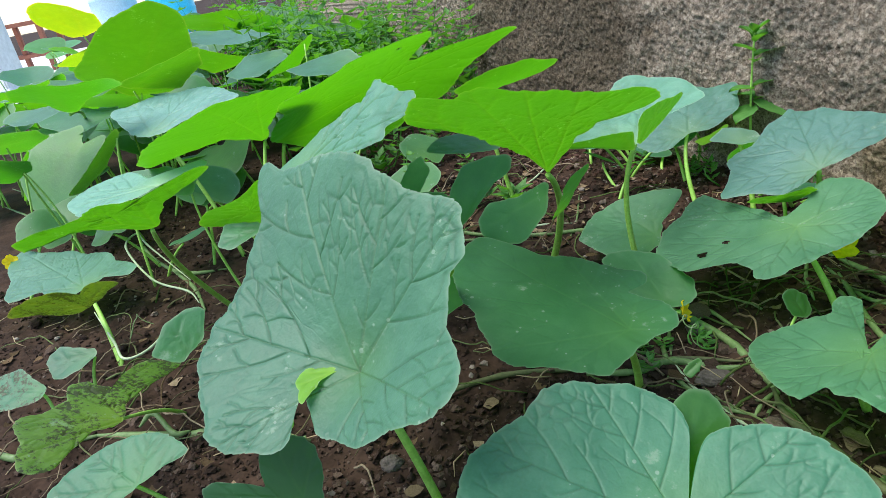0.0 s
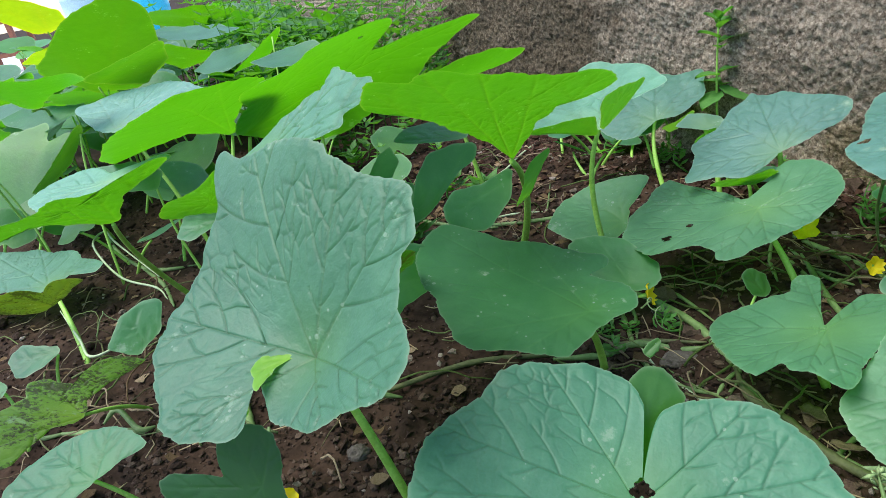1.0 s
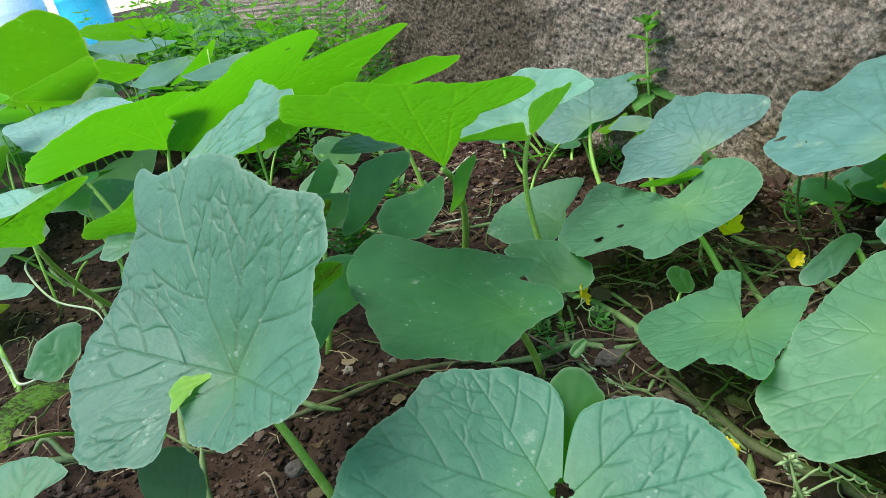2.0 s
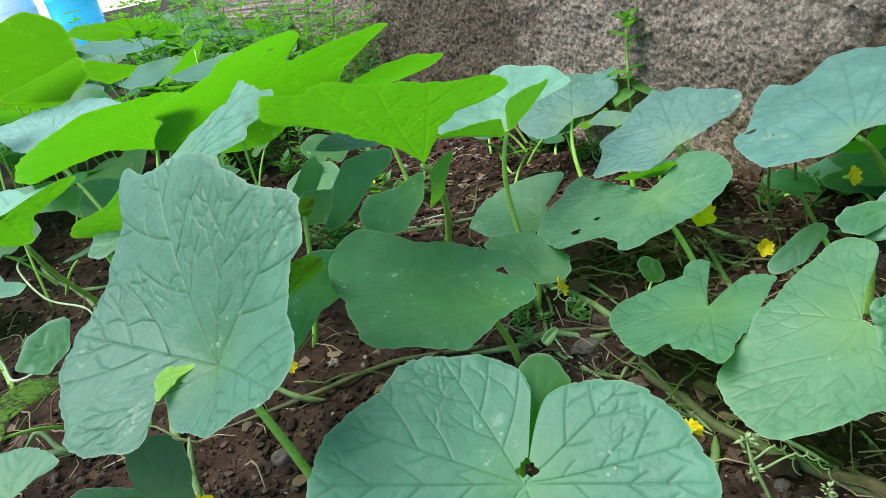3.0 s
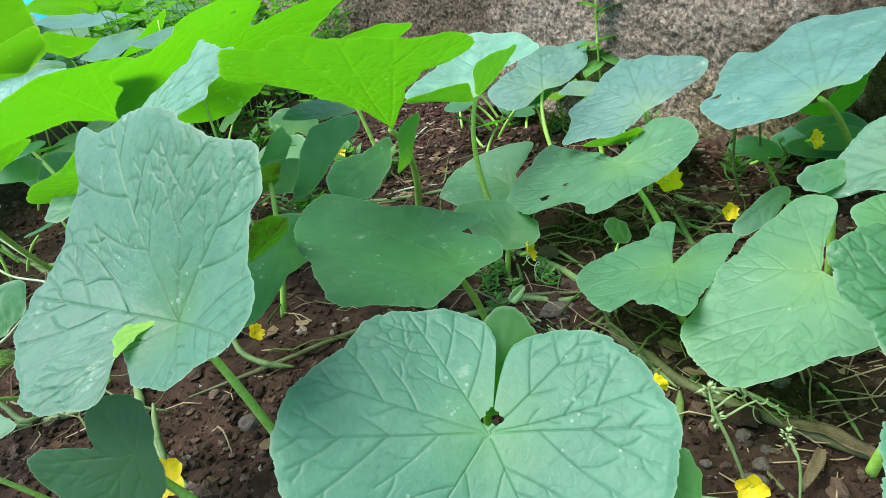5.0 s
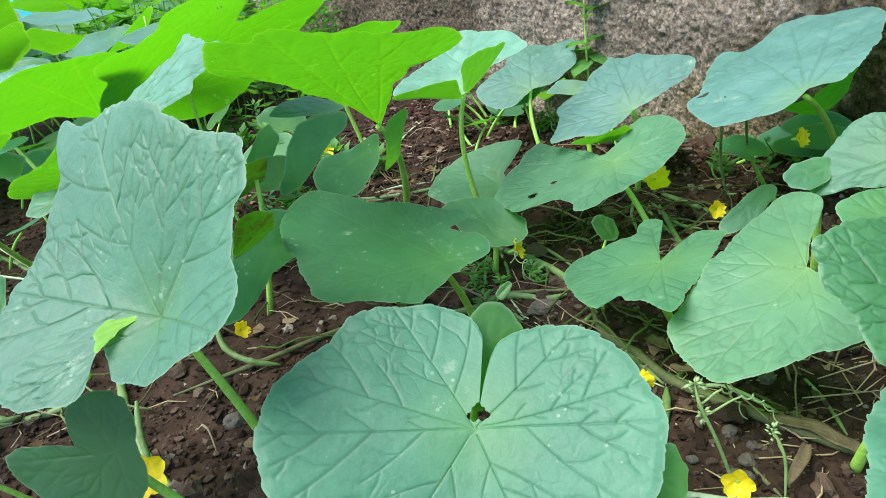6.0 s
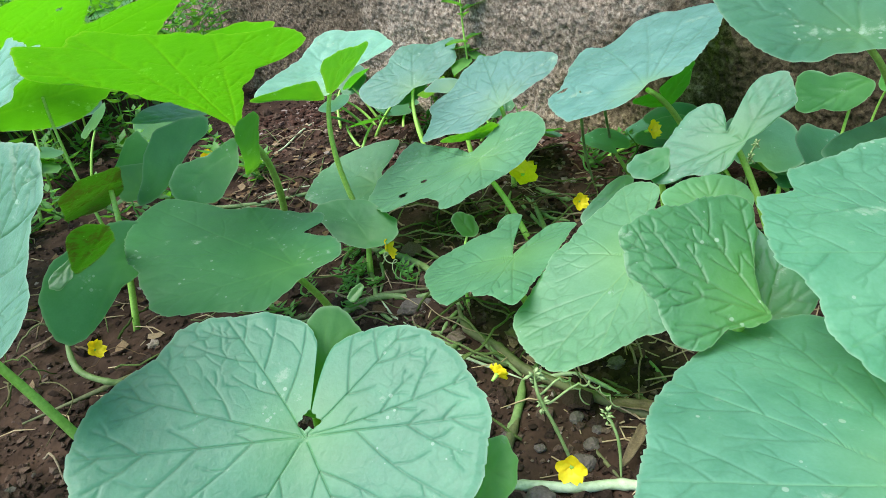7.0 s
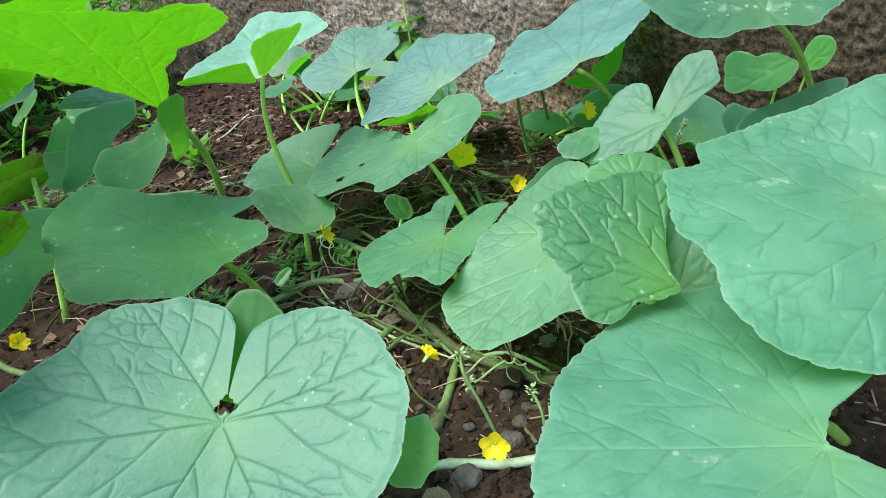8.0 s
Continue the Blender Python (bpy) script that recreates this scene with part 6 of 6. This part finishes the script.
def dry_blade(points, width, label):
    """A withered strap of leaf or sheath, creased along its middle."""
    line = spline(points, 5)
    n = len(line)
    base = Vector(points[0])
    verts, faces = [], []
    for side in (0.0, -0.0009):
        for i, p in enumerate(line):
            d = (line[min(i + 1, n - 1)] - line[max(i - 1, 0)]).normalized()
            c = d.cross(Vector((0, 0, 1))).normalized()
            w = width * math.sin(math.pi * (0.12 + 0.84 * i / (n - 1))) ** 0.6
            for k in (-1.0, -0.5, 0.0, 0.5, 1.0):
                verts.append(p - base + c * k * w + Vector((0, 0, 0.5 * w * abs(k) * (1 + 0.4 * math.sin(5.0 * i + 3 * k)) + side)))
    m = n * 5
    for i in range(n - 1):
        for k in range(4):
            q = i * 5 + k
            faces += [(q, q + 1, q + 6, q + 5), (m + q, m + q + 5, m + q + 6, m + q + 1)]
        faces += [(i * 5, i * 5 + 5, m + i * 5 + 5, m + i * 5), (i * 5 + 4, m + i * 5 + 4, m + i * 5 + 9, i * 5 + 9)]
    ob = mesh_object("dry_leaf", verts, faces, DRY)
    ob.location = base
    return tagged(ob, label, "dry leaf")


def stone(at, size, seed, label):
    bm = bmesh.new()
    bmesh.ops.create_icosphere(bm, subdivisions=4, radius=1.0)
    for v in bm.verts:
        d = 1 + 0.30 * noise.noise(v.co * 1.3 + Vector((seed, 0, 0))) + 0.10 * noise.noise(v.co * 4 + Vector((0, seed, 0))) + 0.04 * noise.noise(v.co * 11)
        v.co = Vector((v.co.x * size[0], v.co.y * size[1], v.co.z * size[2])) * d
    me = bpy.data.meshes.new("stone")
    bm.to_mesh(me)
    bm.free()
    me.materials.append(ROCK)
    me.polygons.foreach_set("use_smooth", [True] * len(me.polygons))
    ob = new("stone", me)
    ob.location = (at[0], at[1], ground_height(at[0], at[1]) + size[2] * 0.35)
    return tagged(ob, label, "stone", "stones on the soil")


dry_blade([(0.299, 0.257, 0.006), (0.316, 0.243, 0.006), (0.327, 0.218, 0.006), (0.330, 0.208, 0.006)], 0.0055, "withered brown leaf sheath lying on soil")
dry_blade([(0.306, 0.229, 0.006), (0.294, 0.219, 0.006), (0.274, 0.207, 0.006)], 0.0040, "withered straw-brown leaf blade lying on soil")
dry_blade([(0.275, 0.376, 0.006), (0.278, 0.367, 0.006), (0.283, 0.356, 0.006)], 0.0060, "pale dried leaf scrap lying on soil")
dry_blade([(0.272, 0.336, 0.006), (0.279, 0.327, 0.006), (0.289, 0.323, 0.006)], 0.0035, "dry brown leaf strap on soil")
dry_blade([(-0.161, 0.617, 0.006), (-0.131, 0.639, 0.006), (-0.112, 0.660, 0.006)], 0.0020, "dry straw blade on soil")
stone((0.221, 0.475, 0.000), (0.016, 0.011, 0.007), 2, "flat brown-grey stone in the soil")
stone((0.239, 0.558, 0.000), (0.008, 0.007, 0.006), 3, "small rough stone in the soil")
stone((0.405, 0.311, 0.000), (0.008, 0.007, 0.006), 4, "small ochre stone in the soil")
stone((0.016, 0.389, 0.000), (0.008, 0.007, 0.006), 5, "rough lump of hard clay on the soil")
stone((-0.079, 0.444, -0.000), (0.01, 0.008, 0.007), 6, "rough lump of hard clay on the soil")
stone((0.335, 0.304, 0.000), (0.007, 0.006, 0.005), 7, "small dark stone in the soil")
stone((0.218, 0.217, 0.000), (0.010, 0.009, 0.006), 8, "flat grey stone in the soil")
stone((0.258, 0.230, 0.000), (0.009, 0.007, 0.006), 9, "small rough stone in the soil")
stone((0.225, 0.275, 0.000), (0.0055, 0.0047, 0.0041), 20, "small grey-brown stone in the soil")
stone((0.239, 0.253, 0.000), (0.0040, 0.0034, 0.0030), 21, "small grey-brown stone in the soil")
stone((0.273, 0.243, 0.000), (0.0060, 0.0051, 0.0045), 22, "small grey-brown stone in the soil")
stone((0.275, 0.265, 0.000), (0.0050, 0.0043, 0.0037), 23, "small grey-brown stone in the soil")
stone((0.284, 0.252, 0.000), (0.0045, 0.0038, 0.0034), 24, "small grey-brown stone in the soil")

# the yard beyond the bed
PAVING = plain("yard_paving", (0.50, 0.48, 0.45), (0.62, 0.60, 0.56), 4, 0.85)
BLUE = plain("blue_plastic", (0.02, 0.42, 0.62), (0.03, 0.50, 0.70), 8, 0.35)
PALE_BLUE = plain("pale_blue_plastic", (0.38, 0.56, 0.66), (0.46, 0.64, 0.72), 8, 0.4)
RED_WOOD = plain("red_brown_wood", (0.22, 0.07, 0.04), (0.32, 0.12, 0.07), 20, 0.6)
WHITE = plain("white_paint", (0.74, 0.74, 0.72), (0.82, 0.82, 0.80), 5, 0.7)


def box(name, size, at, mat, parent, bevel=0.004, turn=0.0):
    bm = bmesh.new()
    bmesh.ops.create_cube(bm, size=1.0)
    bmesh.ops.scale(bm, vec=size, verts=bm.verts)
    bmesh.ops.bevel(bm, geom=bm.edges[:], offset=bevel, segments=2, affect="EDGES")
    me = bpy.data.meshes.new(name)
    bm.to_mesh(me)
    bm.free()
    me.materials.append(mat)
    ob = new(name, me)
    ob.parent = parent
    ob.matrix_basis = pose(*at, 0, 0, turn)
    return ob


def turned(name, profile, mat, parent, sides=40):
    """A round body from (radius, height) pairs."""
    verts = [(r * math.cos(2 * math.pi * k / sides), r * math.sin(2 * math.pi * k / sides), z) for r, z in profile for k in range(sides)]
    faces = []
    for j in range(len(profile) - 1):
        for k in range(sides):
            a, b = j * sides + k, j * sides + (k + 1) % sides
            faces.append((a, b, b + sides, a + sides))
    faces.append(tuple(range(sides))[::-1])
    return mesh_object(name, verts, faces, mat, parent)


def barrel(at, radius, height, mat, label):
    b = thing("barrel", at, label, "barrel")
    turned("body", [(radius * 0.92, 0), (radius, 0.02), (radius * 1.02, height * 0.32), (radius * 1.05, height * 0.34), (radius * 1.02, height * 0.36), (radius * 1.02, height * 0.64),
                    (radius * 1.05, height * 0.66), (radius * 1.02, height * 0.68), (radius, height * 0.97), (radius * 0.9, height)], mat, b)
    turned("lid", [(radius * 0.97, height), (radius * 0.97, height + 0.025), (radius * 0.85, height + 0.032), (0.01, height + 0.032)], mat, b)


def yard():
    slab = thing("pavement", (-4.5, 6.0, 0), "pale sunlit concrete yard paving", "paving", kind="structure")
    for i in range(6):
        for j in range(-2, 7):
            box("slab", (0.985, 0.985, 0.05), (-2.9 + i * 1.0, -1.3 + j * 1.0, -0.005), PAVING, slab)
    stool = thing("stool", (-3.55, 6.9, 0.02), "red-brown wooden stool standing on yard paving", "stool")
    box("seat", (0.46, 0.40, 0.035), (0, 0, 0.45), RED_WOOD, stool)
    for x in (-0.20, 0.20):
        for y in (-0.17, 0.17):
            box("leg", (0.045, 0.045, 0.435), (x, y, 0.2175), RED_WOOD, stool)
    for x, y, sx, sy in ((0, -0.17, 0.355, 0.026), (0, 0.17, 0.355, 0.026), (-0.20, 0, 0.026, 0.295), (0.20, 0, 0.026, 0.295)):
        box("rail", (sx, sy, 0.035), (x, y, 0.16), RED_WOOD, stool)
    barrel((-3.72, 9.6, 0.02), 0.29, 0.88, PALE_BLUE, "pale blue plastic barrel standing in the yard")
    barrel((-2.95, 9.5, 0.02), 0.29, 0.90, BLUE, "bright blue plastic barrel standing in the yard")
    post = thing("pillar", (-2.56, 4.36, 0), "white painted pillar at the edge of the yard", "pillar")
    box("shaft", (0.26, 0.26, 2.3), (0, 0, 1.15), WHITE, post, 0.01)
    box("base", (0.30, 0.30, 0.10), (0, 0, 0.05), WHITE, post, 0.01)


yard()


# tall feathery weeds behind the vines
WEED = plain("weed_green", (0.05, 0.17, 0.03), (0.11, 0.28, 0.06), 40, 0.55, translucent=(0.15, 0.45, 0.02))


def weed(at, height, seed, parent_label, leaf_size=0.02, pairs=9):
    rng = random.Random(seed)
    w = thing("weed", (at[0], at[1], ground_height(at[0], at[1]) - 0.003), parent_label, "weed", "weeds behind the vines")
    lean = Vector((rng.uniform(-0.18, 0.18), rng.uniform(-0.18, 0.18), 1)).normalized()
    line = [lean * height * t + Vector((0.012 * math.sin(5 * t + seed), 0.012 * math.cos(4 * t + seed), 0)) for t in [k / 8 for k in range(9)]]
    v, f = tube(line, [0.0016 * (1.1 - 0.8 * k / 8) for k in range(9)], 6)
    mesh_object("stem", v, f, WEED, w)
    verts, faces = [], []
    for k in range(pairs):
        t = 0.25 + 0.75 * k / pairs
        p = lean * height * t
        for s in range(3):
            a = k * 2.4 + s * 2.1 + rng.uniform(-0.4, 0.4)
            ln = leaf_size * rng.uniform(0.7, 1.5) * (1.25 - 0.6 * t)
            d = Vector((math.cos(a), math.sin(a), rng.uniform(0.0, 0.7))).normalized()
            c = d.cross(Vector((0, 0, 1))).normalized() * ln * 0.22
            up = Vector((0, 0, 1)) * ln * 0.12
            o = len(verts)
            verts += [p, p + d * ln * 0.45 + c, p + d * ln, p + d * ln * 0.45 - c, p + d * ln * 0.5 + up * -1]
            faces += [(o, o + 1, o + 4), (o + 1, o + 2, o + 4), (o + 2, o + 3, o + 4), (o + 3, o, o + 4)]
    mesh_object("foliage", verts, faces, WEED, w)
    return w


def weeds():
    rng = random.Random(21)
    for i in range(34):
        y = rng.uniform(1.35, 1.95)
        weed((rng.uniform(-0.30, 0.06) - 0.12 * (y - 1.4), y, 0), rng.uniform(0.22, 0.40), i, "thin feathery green weed behind the melon vines", rng.uniform(0.025, 0.045), 11)
    for i in range(30):
        y = rng.uniform(1.9, 2.9)
        weed((rng.uniform(-0.32, -0.02) - 0.38 * (y - 1.9) - 0.14, y, 0), rng.uniform(0.28, 0.50), 200 + i, "tall thin green weed before the far end of the wall", rng.uniform(0.03, 0.05), 12)
    for i in range(26):
        y = rng.uniform(0.85, 1.45)
        weed((rng.uniform(-0.22, 0.16) - 0.15 * (y - 0.85), y, 0), rng.uniform(0.04, 0.13), 90 + i, "small leafy seedling on soil among the vines", rng.uniform(0.020, 0.038), 6)
    for i in range(14):
        weed((rng.gauss(0.155, 0.035), rng.gauss(0.56, 0.03), 0), rng.uniform(0.012, 0.03), 130 + i, "tiny sprouting seedling on soil", 0.010, 4)
    for i in range(18):
        p = WALL_A + WALL_DIR * rng.uniform(0.92, 1.40) + WALL_N * rng.uniform(0.05, 0.20)
        weed((p.x, p.y, 0), rng.uniform(0.22, 0.36), 260 + i, "tall feathery green weed beside the rough wall", rng.uniform(0.025, 0.042), 12)
    for i in range(16):
        u = rng.uniform(-0.2, 0.6)
        p = WALL_A + WALL_DIR * u + WALL_N * rng.uniform(0.03, 0.12)
        weed((p.x, p.y, 0), rng.uniform(0.03, 0.07), 60 + i, "small clover-like seedling on soil by the wall", 0.016, 4)


weeds()


def wall_weed():
    """A young nettle-like shoot that stands before the wall."""
    w = thing("weed", (0.489, 0.9227, 0), "young green shoot growing against the rough wall", "weed")
    line = [Vector((-0.004 * math.sin(3 * t), 0.0, 0.212 * t)) for t in [k / 10 for k in range(11)]]
    v, f = tube(line, [0.0021 * (1.1 - 0.5 * k / 10) for k in range(11)], 8)
    mesh_object("stem", v, f, STALK, w)
    for t, a, ln, tilt in ((0.50, 215, 0.050, 0), (0.53, 300, 0.055, -5), (0.55, 20, 0.058, 5), (0.57, 110, 0.05, 10), (0.62, 180, 0.036, 20), (0.64, 340, 0.034, 25), (0.80, 250, 0.030, 30), (0.84, 345, 0.055, 25),
                           (0.87, 170, 0.032, 40), (0.93, 280, 0.030, 45), (0.95, 40, 0.032, 40), (0.97, 140, 0.026, 50), (0.99, 220, 0.022, 60), (0.99, 330, 0.024, 55)):
        verts, faces = [], []
        for j in range(9):
            q = j / 8
            wd = ln * 0.32 * math.sin(math.pi * min(1.0, q * 0.95 + 0.05)) * (1 + 0.12 * (j % 2))
            for s in (-1, 0, 1):
                verts.append((q * ln, s * wd, 0.004 * abs(s) - 0.3 * ln * q * q))
        for j in range(8):
            for s in (0, 1):
                o = j * 3 + s
                faces.append((o, o + 3, o + 4, o + 1))
        ob = mesh_object("leaf", verts, faces, WEED, w)
        ob.matrix_basis = pose(line[0].x, 0, 0.212 * t, 0, -tilt, a)


wall_weed()
